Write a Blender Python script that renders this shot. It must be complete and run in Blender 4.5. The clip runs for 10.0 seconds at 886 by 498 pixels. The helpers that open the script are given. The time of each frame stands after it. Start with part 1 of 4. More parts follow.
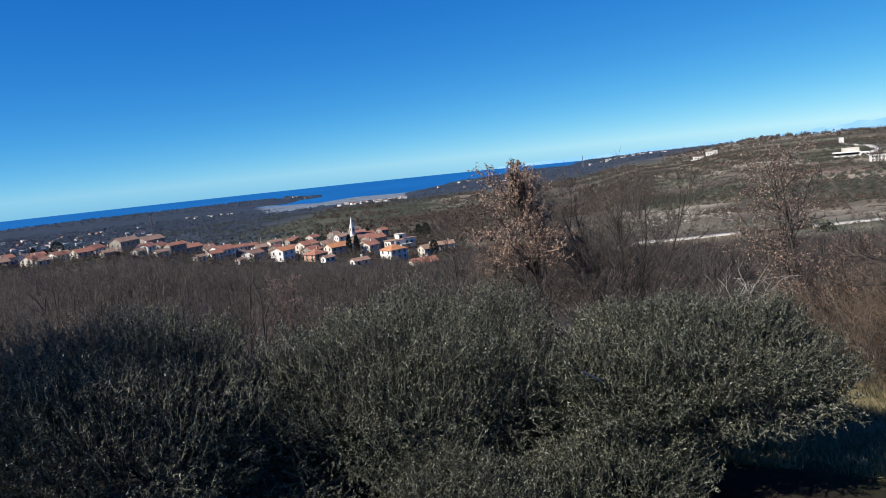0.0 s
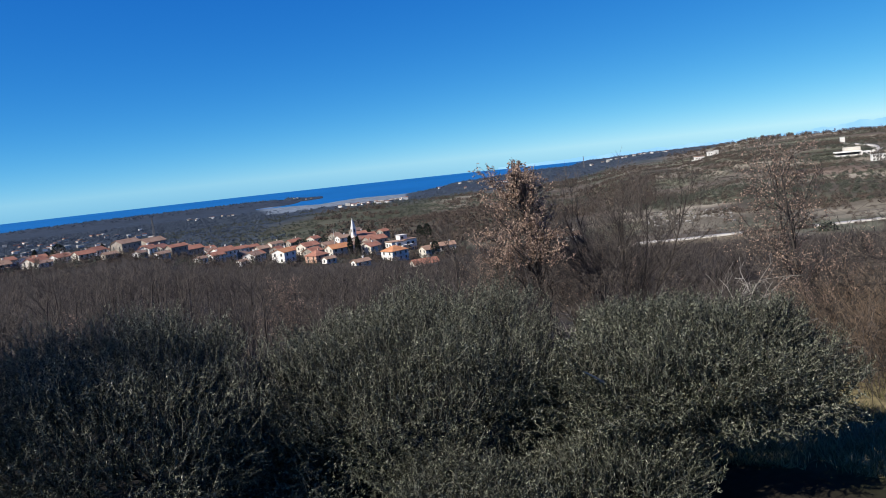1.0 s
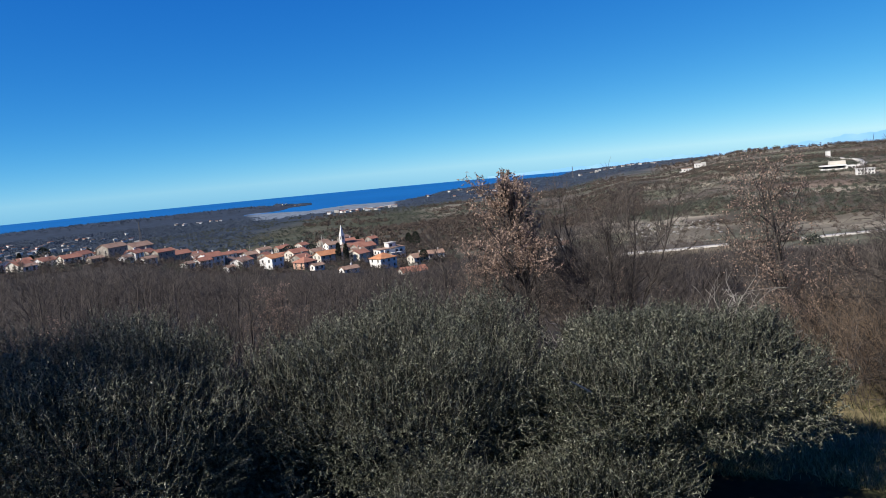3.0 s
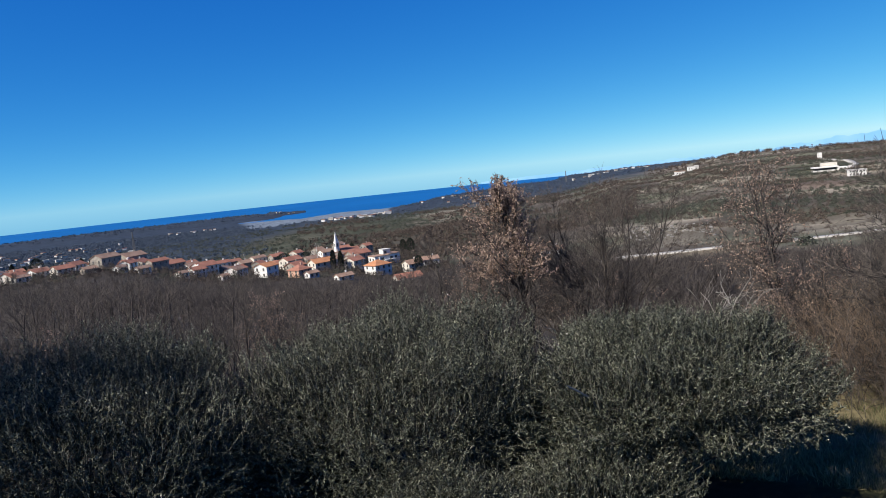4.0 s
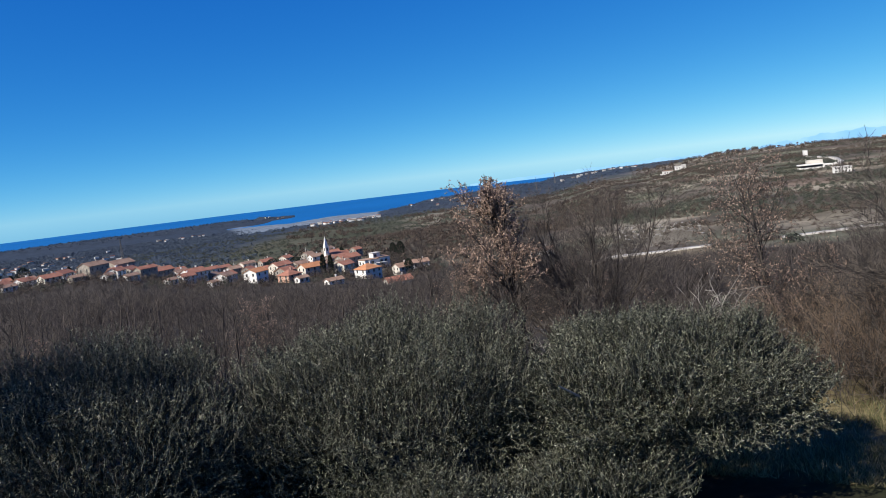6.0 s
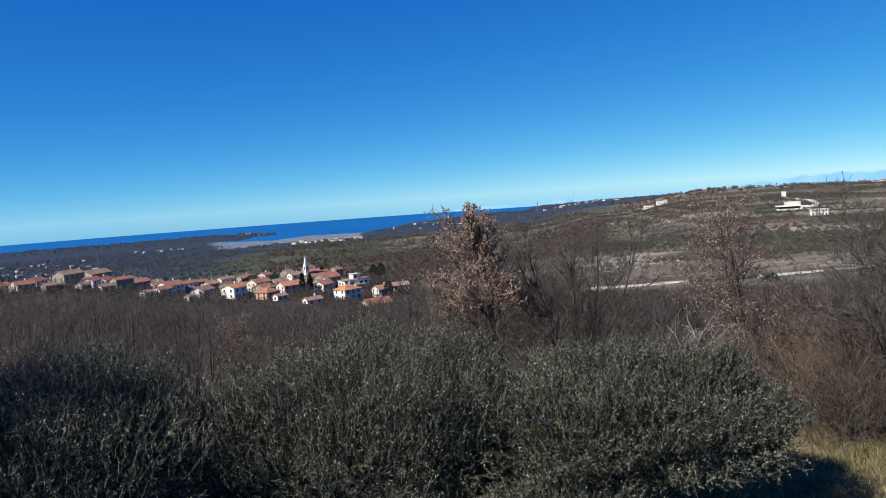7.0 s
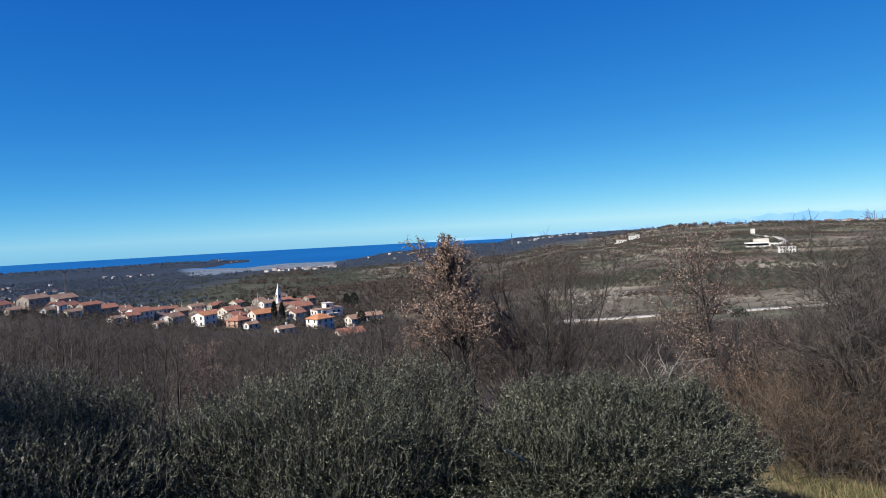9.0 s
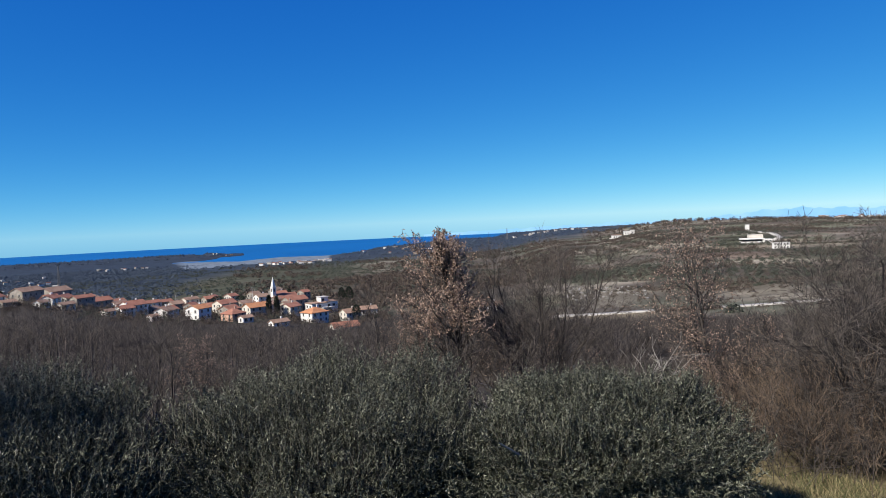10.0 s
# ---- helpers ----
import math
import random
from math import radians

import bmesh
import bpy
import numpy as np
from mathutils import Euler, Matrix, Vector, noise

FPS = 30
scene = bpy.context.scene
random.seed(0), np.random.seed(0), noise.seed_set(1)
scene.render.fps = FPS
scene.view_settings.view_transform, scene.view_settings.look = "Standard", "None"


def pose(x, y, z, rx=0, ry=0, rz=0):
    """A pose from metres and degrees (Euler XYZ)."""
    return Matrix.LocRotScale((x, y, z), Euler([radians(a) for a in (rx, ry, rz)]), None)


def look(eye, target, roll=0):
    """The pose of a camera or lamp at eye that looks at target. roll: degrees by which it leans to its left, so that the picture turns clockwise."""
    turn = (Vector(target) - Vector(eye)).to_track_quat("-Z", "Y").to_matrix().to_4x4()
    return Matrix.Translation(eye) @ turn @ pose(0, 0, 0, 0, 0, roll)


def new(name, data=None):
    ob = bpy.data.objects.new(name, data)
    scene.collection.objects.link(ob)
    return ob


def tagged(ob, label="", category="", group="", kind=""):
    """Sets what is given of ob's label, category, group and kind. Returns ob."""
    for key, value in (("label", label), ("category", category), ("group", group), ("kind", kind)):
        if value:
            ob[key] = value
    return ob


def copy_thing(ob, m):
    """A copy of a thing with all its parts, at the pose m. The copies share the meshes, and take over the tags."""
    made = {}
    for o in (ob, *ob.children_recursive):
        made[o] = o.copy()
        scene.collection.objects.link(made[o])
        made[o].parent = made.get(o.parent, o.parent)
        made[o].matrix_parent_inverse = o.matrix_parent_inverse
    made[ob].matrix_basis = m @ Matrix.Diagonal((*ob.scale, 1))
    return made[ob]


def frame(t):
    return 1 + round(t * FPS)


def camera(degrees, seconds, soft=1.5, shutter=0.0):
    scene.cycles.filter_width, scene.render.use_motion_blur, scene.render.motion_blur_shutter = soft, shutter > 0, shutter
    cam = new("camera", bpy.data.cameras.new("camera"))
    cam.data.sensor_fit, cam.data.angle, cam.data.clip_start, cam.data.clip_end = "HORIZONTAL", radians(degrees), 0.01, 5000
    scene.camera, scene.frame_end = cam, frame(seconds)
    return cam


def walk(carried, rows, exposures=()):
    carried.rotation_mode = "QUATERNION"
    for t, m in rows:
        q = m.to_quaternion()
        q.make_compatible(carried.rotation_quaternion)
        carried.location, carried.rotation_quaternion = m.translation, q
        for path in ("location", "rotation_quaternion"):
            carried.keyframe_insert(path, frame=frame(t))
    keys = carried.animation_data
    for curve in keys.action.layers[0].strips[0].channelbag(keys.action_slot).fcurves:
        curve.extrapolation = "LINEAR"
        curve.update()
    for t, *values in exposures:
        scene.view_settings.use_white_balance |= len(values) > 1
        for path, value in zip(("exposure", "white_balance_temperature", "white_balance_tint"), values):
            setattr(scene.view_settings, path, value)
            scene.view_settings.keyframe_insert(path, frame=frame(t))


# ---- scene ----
cam = camera(63.89, 10.0, soft=0.5)
EYE = (0.0, 0.0, 5.5)
TURNS = [  # seconds, rx, ry, rz
    (0.0, 82.79, 5.77, -0.73),
    (0.5, 82.83, 5.91, -0.74),
    (1.0, 82.87, 5.97, -0.66),
    (1.5, 82.66, 5.11, -0.47),
    (2.0, 82.73, 5.14, -1.05),
    (3.5, 83.78, 5.31, -1.68),
    (4.0, 83.88, 5.85, -2.01),
    (4.5, 83.41, 6.33, -2.34),
    (5.0, 83.82, 6.63, -2.13),
    (5.2, 83.68, 6.69, -2.62),
    (6.3, 84.51, 6.53, -3.02),
    (6.5, 85.19, 5.45, -3.50),
    (7.0, 85.84, 3.99, -4.21),
    (7.5, 86.71, 3.68, -5.12),
    (8.0, 87.31, 3.49, -6.06),
    (8.5, 88.10, 3.09, -6.56),
    (9.0, 88.19, 2.85, -6.22),
    (9.5, 87.96, 2.61, -6.34),
    (10.0, 87.72, 2.57, -6.60),
]
walk(cam, [(t, pose(*EYE, rx, ry, rz)) for t, rx, ry, rz in TURNS], exposures=[(0.0, 0.75), (10.0, 0.75)])

# ---- sky and sun ----
SUN_AZ, SUN_EL = -121.0, 40.0          # degrees, azimuth clockwise from +y
world = bpy.data.worlds.new("sky")
scene.world = world
world.use_nodes = True
wn, wl = world.node_tree.nodes, world.node_tree.links
sky = wn.new("ShaderNodeTexSky")
sky.sky_type = "NISHITA"
sky.sun_disc = False
sky.sun_elevation, sky.sun_rotation = radians(SUN_EL), radians(SUN_AZ)
sky.altitude, sky.air_density, sky.dust_density, sky.ozone_density = 0, 0.4, 0.0, 2.0
split, join = wn.new("ShaderNodeSeparateColor"), wn.new("ShaderNodeCombineColor")
wl.new(sky.outputs[0], split.inputs[0])
for channel, (power, gain) in enumerate(((1.62, 0.185), (0.88, 1.13), (0.41, 3.65))):   # very clear winter air: deep saturated blue
    raise_, scale_ = wn.new("ShaderNodeMath"), wn.new("ShaderNodeMath")
    raise_.operation, scale_.operation = "POWER", "MULTIPLY"
    raise_.inputs[1].default_value, scale_.inputs[1].default_value = power, gain
    wl.new(split.outputs[channel], raise_.inputs[0])
    wl.new(raise_.outputs[0], scale_.inputs[0])
    wl.new(scale_.outputs[0], join.inputs[channel])
wl.new(join.outputs[0], wn["Background"].inputs["Color"])
wn["Background"].inputs["Strength"].default_value = 0.0605

sun = new("sun", bpy.data.lights.new("sun", "SUN"))
sun.data.energy, sun.data.angle, sun.data.color = 5.0, radians(0.53), (1.0, 0.93, 0.83)
sa, se = radians(SUN_AZ), radians(SUN_EL)
SUN_DIR = Vector((math.sin(sa) * math.cos(se), math.cos(sa) * math.cos(se), math.sin(se)))
sun.matrix_world = look((0, 0, 300), Vector((0, 0, 300)) - SUN_DIR)

# ---- materials ----


def material(name, dark, light, rough=0.85, scale=1.0, fine=12.0, bump=0.0, island=0.0, translucent=0.0, specular=0.3, metal=0.0, mid=None):
    """Two colours mixed by noise at two scales, and by a chance for each island."""
    m = bpy.data.materials.new(name)
    m.use_nodes = True
    n, l = m.node_tree.nodes, m.node_tree.links
    b = n["Principled BSDF"]
    geo = n.new("ShaderNodeNewGeometry")
    big, small = n.new("ShaderNodeTexNoise"), n.new("ShaderNodeTexNoise")
    for tex, s in ((big, scale), (small, scale * fine)):
        tex.inputs["Scale"].default_value = s
        tex.inputs["Detail"].default_value = 4
        l.new(geo.outputs["Position"], tex.inputs["Vector"])
    add = n.new("ShaderNodeMath")
    add.operation = "MULTIPLY_ADD"
    add.inputs[1].default_value = 0.5
    l.new(small.outputs[0], add.inputs[0])
    half = n.new("ShaderNodeMath")
    half.operation = "MULTIPLY"
    half.inputs[1].default_value = 0.5
    l.new(big.outputs[0], half.inputs[0])
    l.new(half.outputs[0], add.inputs[2])
    value = add.outputs[0]
    if island:
        mix = n.new("ShaderNodeMix")
        mix.inputs[0].default_value = island
        l.new(value, mix.inputs[2])
        l.new(geo.outputs["Random Per Island"], mix.inputs[3])
        value = mix.outputs[0]
    ramp = n.new("ShaderNodeValToRGB")
    spread = 0.28 if not island else 0.28 + 0.2 * island
    ramp.color_ramp.elements[0].position, ramp.color_ramp.elements[1].position = 0.5 - spread / 1.6, 0.5 + spread / 1.6
    ramp.color_ramp.elements[0].color, ramp.color_ramp.elements[1].color = (*dark, 1), (*light, 1)
    if mid:
        ramp.color_ramp.elements.new(0.5).color = (*mid, 1)
    l.new(value, ramp.inputs[0])
    l.new(ramp.outputs[0], b.inputs["Base Color"])
    b.inputs["Roughness"].default_value, b.inputs["Metallic"].default_value = rough, metal
    b.inputs["Specular IOR Level"].default_value = specular
    if bump:
        bp = n.new("ShaderNodeBump")
        bp.inputs["Strength"].default_value, bp.inputs["Distance"].default_value = bump, 0.3 / scale / fine
        l.new(small.outputs[0], bp.inputs["Height"])
        l.new(bp.outputs[0], b.inputs["Normal"])
    if translucent:
        tr, mx = n.new("ShaderNodeBsdfTranslucent"), n.new("ShaderNodeMixShader")
        l.new(ramp.outputs[0], tr.inputs[0])
        mx.inputs[0].default_value = translucent
        l.new(b.outputs[0], mx.inputs[1])
        l.new(tr.outputs[0], mx.inputs[2])
        l.new(mx.outputs[0], n["Material Output"].inputs[0])
    return m


BARK = material("bark_grey_brown", (0.017, 0.015, 0.013), (0.078, 0.064, 0.055), 0.9, 1.5, 10, 0.3)
BARK_PALE = material("bark_pale_grey", (0.16, 0.147, 0.132), (0.33, 0.31, 0.28), 0.85, 2, 10, 0.2)
TWIG = material("twig_brown", (0.015, 0.0135, 0.012), (0.125, 0.106, 0.092), 0.85, 0.3, 20, island=0.65)
TWIG_FAR = material("twig_far_wood", (0.015, 0.0135, 0.0125), (0.108, 0.091, 0.081), 0.9, 0.04, 20, island=0.6)
TWIG_RUSSET = material("twig_russet", (0.026, 0.021, 0.017), (0.23, 0.168, 0.118), 0.85, 0.5, 20, island=0.5)
LEAF_DEAD = material("leaf_dead_oak", (0.14, 0.092, 0.066), (0.43, 0.315, 0.245), 0.7, 1.0, 10, island=0.6, translucent=0.25)
LEAF_OLIVE = material("leaf_olive", (0.006, 0.009, 0.004), (0.2, 0.21, 0.153), 0.4, 0.9, 10, island=0.75, translucent=0.06, specular=0.32, mid=(0.015, 0.02, 0.011))
SHOOT_OLIVE = material("shoot_olive", (0.03, 0.03, 0.022), (0.15, 0.145, 0.115), 0.8, 1.0, 10, island=0.5)
SHRUB_GREEN = material("shrub_evergreen", (0.028, 0.034, 0.025), (0.072, 0.079, 0.058), 0.8, 0.02, 15, island=0.5)
SHRUB_BROWN = material("shrub_bare_brown", (0.035, 0.027, 0.022), (0.101, 0.078, 0.061), 0.9, 0.02, 15, island=0.5)
# far maquis: aerial haze is mixed into the leaf colour as a blue tint
SHRUB_HAZE = material("maquis_haze_tint", (0.05, 0.067, 0.09), (0.08, 0.1, 0.13), 0.95, 0.01, 15, island=0.4, specular=0.05)
CYPRESS = material("cypress_green", (0.006, 0.011, 0.007), (0.023, 0.031, 0.019), 0.8, 0.3, 10, island=0.5)
GRASS = material("grass_dry", (0.06, 0.078, 0.03), (0.36, 0.3, 0.175), 0.8, 0.25, 8, island=0.45, translucent=0.2, mid=(0.2, 0.17, 0.085))
PLASTER_WHITE = material("plaster_white", (0.5, 0.48, 0.45), (0.7, 0.69, 0.66), 0.9, 0.25, 12, 0.1)
PLASTER_CREAM = material("plaster_cream", (0.408, 0.374, 0.323), (0.561, 0.527, 0.459), 0.9, 0.25, 12, 0.1)
PLASTER_PINK = material("plaster_salmon", (0.383, 0.230, 0.170), (0.510, 0.323, 0.238), 0.9, 0.25, 12, 0.1)
STONE = material("wall_rubble_stone", (0.12, 0.105, 0.09), (0.36, 0.325, 0.28), 0.95, 0.4, 6, 0.6)
TILE_ORANGE = material("roof_tile_orange", (0.281, 0.117, 0.055), (0.452, 0.218, 0.109), 0.85, 0.3, 12, 0.4)
TILE_RED = material("roof_tile_red", (0.187, 0.078, 0.051), (0.328, 0.156, 0.109), 0.85, 0.3, 12, 0.4)
TILE_OLD = material("roof_tile_weathered", (0.156, 0.094, 0.066), (0.312, 0.211, 0.156), 0.9, 0.3, 12, 0.4)
GLASS_DARK = material("window_glass_dark", (0.012, 0.014, 0.018), (0.03, 0.034, 0.04), 0.12, 1.0, 4, specular=0.5)
FRAME_WHITE = material("window_frame_pale", (0.24, 0.23, 0.21), (0.38, 0.37, 0.35), 0.7, 2, 8)
SHUTTER = material("shutter_green_brown", (0.05, 0.06, 0.04), (0.1, 0.09, 0.06), 0.7, 2, 8)
CONCRETE = material("concrete_pale", (0.357, 0.340, 0.315), (0.510, 0.493, 0.459), 0.9, 0.3, 10, 0.1)
ROAD = material("track_white_gravel", (0.312, 0.292, 0.257), (0.468, 0.445, 0.398), 0.95, 0.1, 20, 0.2)
ROCK = material("limestone_rubble", (0.2, 0.19, 0.17), (0.37, 0.355, 0.33), 0.95, 0.5, 8, 0.3)
METAL = material("galvanised_steel", (0.1, 0.1, 0.105), (0.17, 0.17, 0.175), 0.6, 1, 10, metal=0.5)

# the sea
SEA = material("sea_water", (0.004, 0.078, 0.235), (0.006, 0.1, 0.3), 0.55, 0.002, 25, specular=0.12)

# ground: cover colour by place, broken up by noise
GROUND = bpy.data.materials.new("ground_cover")
GROUND.use_nodes = True
gn, gl = GROUND.node_tree.nodes, GROUND.node_tree.links
g_attr = gn.new("ShaderNodeAttribute")
g_attr.attribute_name = "cover"
g_geo = gn.new("ShaderNodeNewGeometry")
previous = g_attr.outputs["Color"]
for g_scale, g_lo, g_hi in ((0.03, 0.7, 1.3), (0.5, 0.75, 1.25), (6.0, 0.7, 1.3)):
    g_tex = gn.new("ShaderNodeTexNoise")
    g_tex.inputs["Scale"].default_value, g_tex.inputs["Detail"].default_value = g_scale, 5
    gl.new(g_geo.outputs["Position"], g_tex.inputs["Vector"])
    g_map = gn.new("ShaderNodeMapRange")
    g_map.inputs[1].default_value, g_map.inputs[2].default_value = 0.3, 0.7
    g_map.inputs[3].default_value, g_map.inputs[4].default_value = g_lo, g_hi
    gl.new(g_tex.outputs[0], g_map.inputs[0])
    g_mul = gn.new("ShaderNodeVectorMath")
    g_mul.operation = "SCALE"
    gl.new(previous, g_mul.inputs[0])
    gl.new(g_map.outputs[0], g_mul.inputs["Scale"])
    previous = g_mul.outputs[0]
gl.new(previous, gn["Principled BSDF"].inputs["Base Color"])
gn["Principled BSDF"].inputs["Roughness"].default_value = 0.95
gn["Principled BSDF"].inputs["Specular IOR Level"].default_value = 0.1

# ---- mesh helpers ----


def mesh_of(name, verts, faces, mat):
    """A mesh from arrays: verts (n, 3) and faces (m, k)."""
    verts, faces = np.asarray(verts, dtype=np.float32), np.asarray(faces, dtype=np.int32)
    me = bpy.data.meshes.new(name)
    me.vertices.add(len(verts))
    me.vertices.foreach_set("co", verts.ravel())
    k = faces.shape[1]
    me.loops.add(faces.size)
    me.loops.foreach_set("vertex_index", faces.ravel())
    me.polygons.add(len(faces))
    me.polygons.foreach_set("loop_start", np.arange(len(faces), dtype=np.int32) * k)
    me.update(calc_edges=True)
    me.materials.append(mat)
    return me


def part_mesh(name, me, parent=None, label=""):
    ob = new(name, me)
    ob.parent = parent
    return tagged(ob, label)


def part(name, bm, mat, parent, label=""):
    me = bpy.data.meshes.new(name)
    bm.to_mesh(me)
    bm.free()
    me.materials.append(mat)
    return part_mesh(name, me, parent, label)


def merge(*pieces):
    """Several (verts, faces) with the same face size as one."""
    vs, fs, base = [], [], 0
    for v, f in pieces:
        vs.append(v)
        fs.append(f + base)
        base += len(v)
    return np.concatenate(vs), np.concatenate(fs)


def unit(v):
    return v / (np.linalg.norm(v, axis=-1, keepdims=True) + 1e-9)


def across(d, rng):
    """A random direction square to each of d."""
    return unit(np.cross(d, rng.normal(size=d.shape)))


def prisms(p0, p1, r0, r1, k=3):
    """Tapered k-sided sticks from p0 to p1."""
    n = len(p0)
    d = unit(p1 - p0)
    ref = np.where(np.abs(d[:, 2:3]) > 0.9, [[1.0, 0, 0]], [[0, 0, 1.0]])
    u = unit(np.cross(d, ref))
    w = np.cross(d, u)
    ang = np.arange(k) * 2 * math.pi / k
    ring = u[:, None] * np.cos(ang)[None, :, None] + w[:, None] * np.sin(ang)[None, :, None]
    v = np.concatenate([p0[:, None] + ring * r0[:, None, None], p1[:, None] + ring * r1[:, None, None]], 1).reshape(-1, 3)
    base = (np.arange(n) * 2 * k)[:, None, None]
    i = np.arange(k)
    quad = np.stack([i, (i + 1) % k, (i + 1) % k + k, i + k], 1)[None]
    return v, (base + quad).reshape(-1, 4)


def leaves(at, d, side, length, width):
    """Pointed leaves, a bent four-cornered blade each."""
    n = len(at)
    mid = at + d * length[:, None] * 0.45
    up = np.cross(d, side) * (length * 0.08)[:, None]
    v = np.stack([at, mid + side * width[:, None] / 2 + up, at + d * length[:, None], mid - side * width[:, None] / 2 + up], 1).reshape(-1, 3)
    return v, (np.arange(n) * 4)[:, None] + np.arange(4)[None]


def grow(rng, pos, way, length, radius, levels):
    """Branches level by level. levels: (segments, wobble, upward pull, children, angle, length ratio, from). Returns sticks of each level."""
    out = []
    for segs, wobble, pull, kids, angle, ratio, start in levels:
        n = len(pos)
        p, d, pts, ways = pos, way, [pos], [way]
        sticks = []
        for s in range(segs):
            d = unit(d + rng.normal(size=(n, 3)) * wobble + np.array([0, 0, pull]))
            q = p + d * (length / segs)[:, None]
            sticks.append((p, q, radius * (1 - 0.6 * s / segs), radius * (1 - 0.6 * (s + 1) / segs)))
            pts.append(q)
            ways.append(d)
            p = q
        out.append(tuple(np.concatenate([st[i] for st in sticks]) for i in range(4)))
        if not kids:
            break
        pts, ways = np.stack(pts, 1), np.stack(ways, 1)
        t = np.clip(start + (1 - start) * (np.arange(kids)[None] + rng.random((n, kids))) / kids, 0, 0.999)
        k = t * segs
        i = k.astype(int)
        f = (k - i)[..., None]
        row = np.arange(n)[:, None]
        new_pos = pts[row, i] * (1 - f) + pts[row, i + 1] * f
        new_way = ways[row, i + 1]
        a = np.radians(angle) * rng.uniform(0.6, 1.3, (n, kids))[..., None]
        new_way = unit(new_way * np.cos(a) + across(new_way, rng) * np.sin(a))
        new_len = length[:, None] * ratio * (1.15 - 0.6 * t) * rng.uniform(0.7, 1.3, (n, kids))
        new_rad = radius[:, None] * (1 - 0.6 * t) * 0.6
        pos, way, length, radius = new_pos.reshape(-1, 3), new_way.reshape(-1, 3), new_len.ravel(), np.maximum(new_rad.ravel(), 0.004)
    return out


def polar(az, r):
    return r * math.sin(radians(az)), r * math.cos(radians(az))


# ---- lie of the land ----
EDGE = 4900.0
SEA_Z = EYE[2] - EDGE * math.tan(radians(1.2))
LAND_R = np.array([0, 15, 60, 250, 400, 600, 1000, 1600, 2150, 3000, 3600])
LAND_AZ = np.array([-40, -25, -15, -8, -2, 3, 10, 17, 25, 40])
SLOPE_Z = np.array([
    [-8, -22, -27, -42, -74, -87, -92, -94, -108],
    [-8, -23, -27, -40, -73, -87, -93, -92, -110],
    [-9, -32, -40, -52, -70, -81, -94, -100, -112],
    [-9, -34, -42, -50, -65, -75, -90, -108, -112],
    [-9, -36, -47, -53, -66, -74, -84, -110, -112],
    [-8, -36, -47, -53, -62, -70, -75, -89, -112],
    [-8, -35, -46, -53, -58, -65, -70, -72, -112],
    [-7, -33, -42, -45, -38, -40, -42, -52, -110],
    [-7, -32, -40, -36, -22, -18, -32, -60, -110],
    [-6, -30, -37, -34, -28, -25, -34, -60, -110]])
LAND_Z = np.hstack([np.zeros((len(LAND_AZ), 1)), np.full((len(LAND_AZ), 1), -0.5), SLOPE_Z])   # level by the house, then the slope


def wave(x, y, size, seed):
    """Smooth rolling values about 0, from a few crossed sines."""
    rng = np.random.default_rng(seed)
    total = np.zeros_like(x, dtype=float)
    for i in range(6):
        a, ph, s = rng.uniform(0, math.tau), rng.uniform(0, math.tau), size * rng.uniform(0.6, 1.6)
        total = total + np.sin((x * math.cos(a) + y * math.sin(a)) * math.tau / s + ph)
    return total / 6


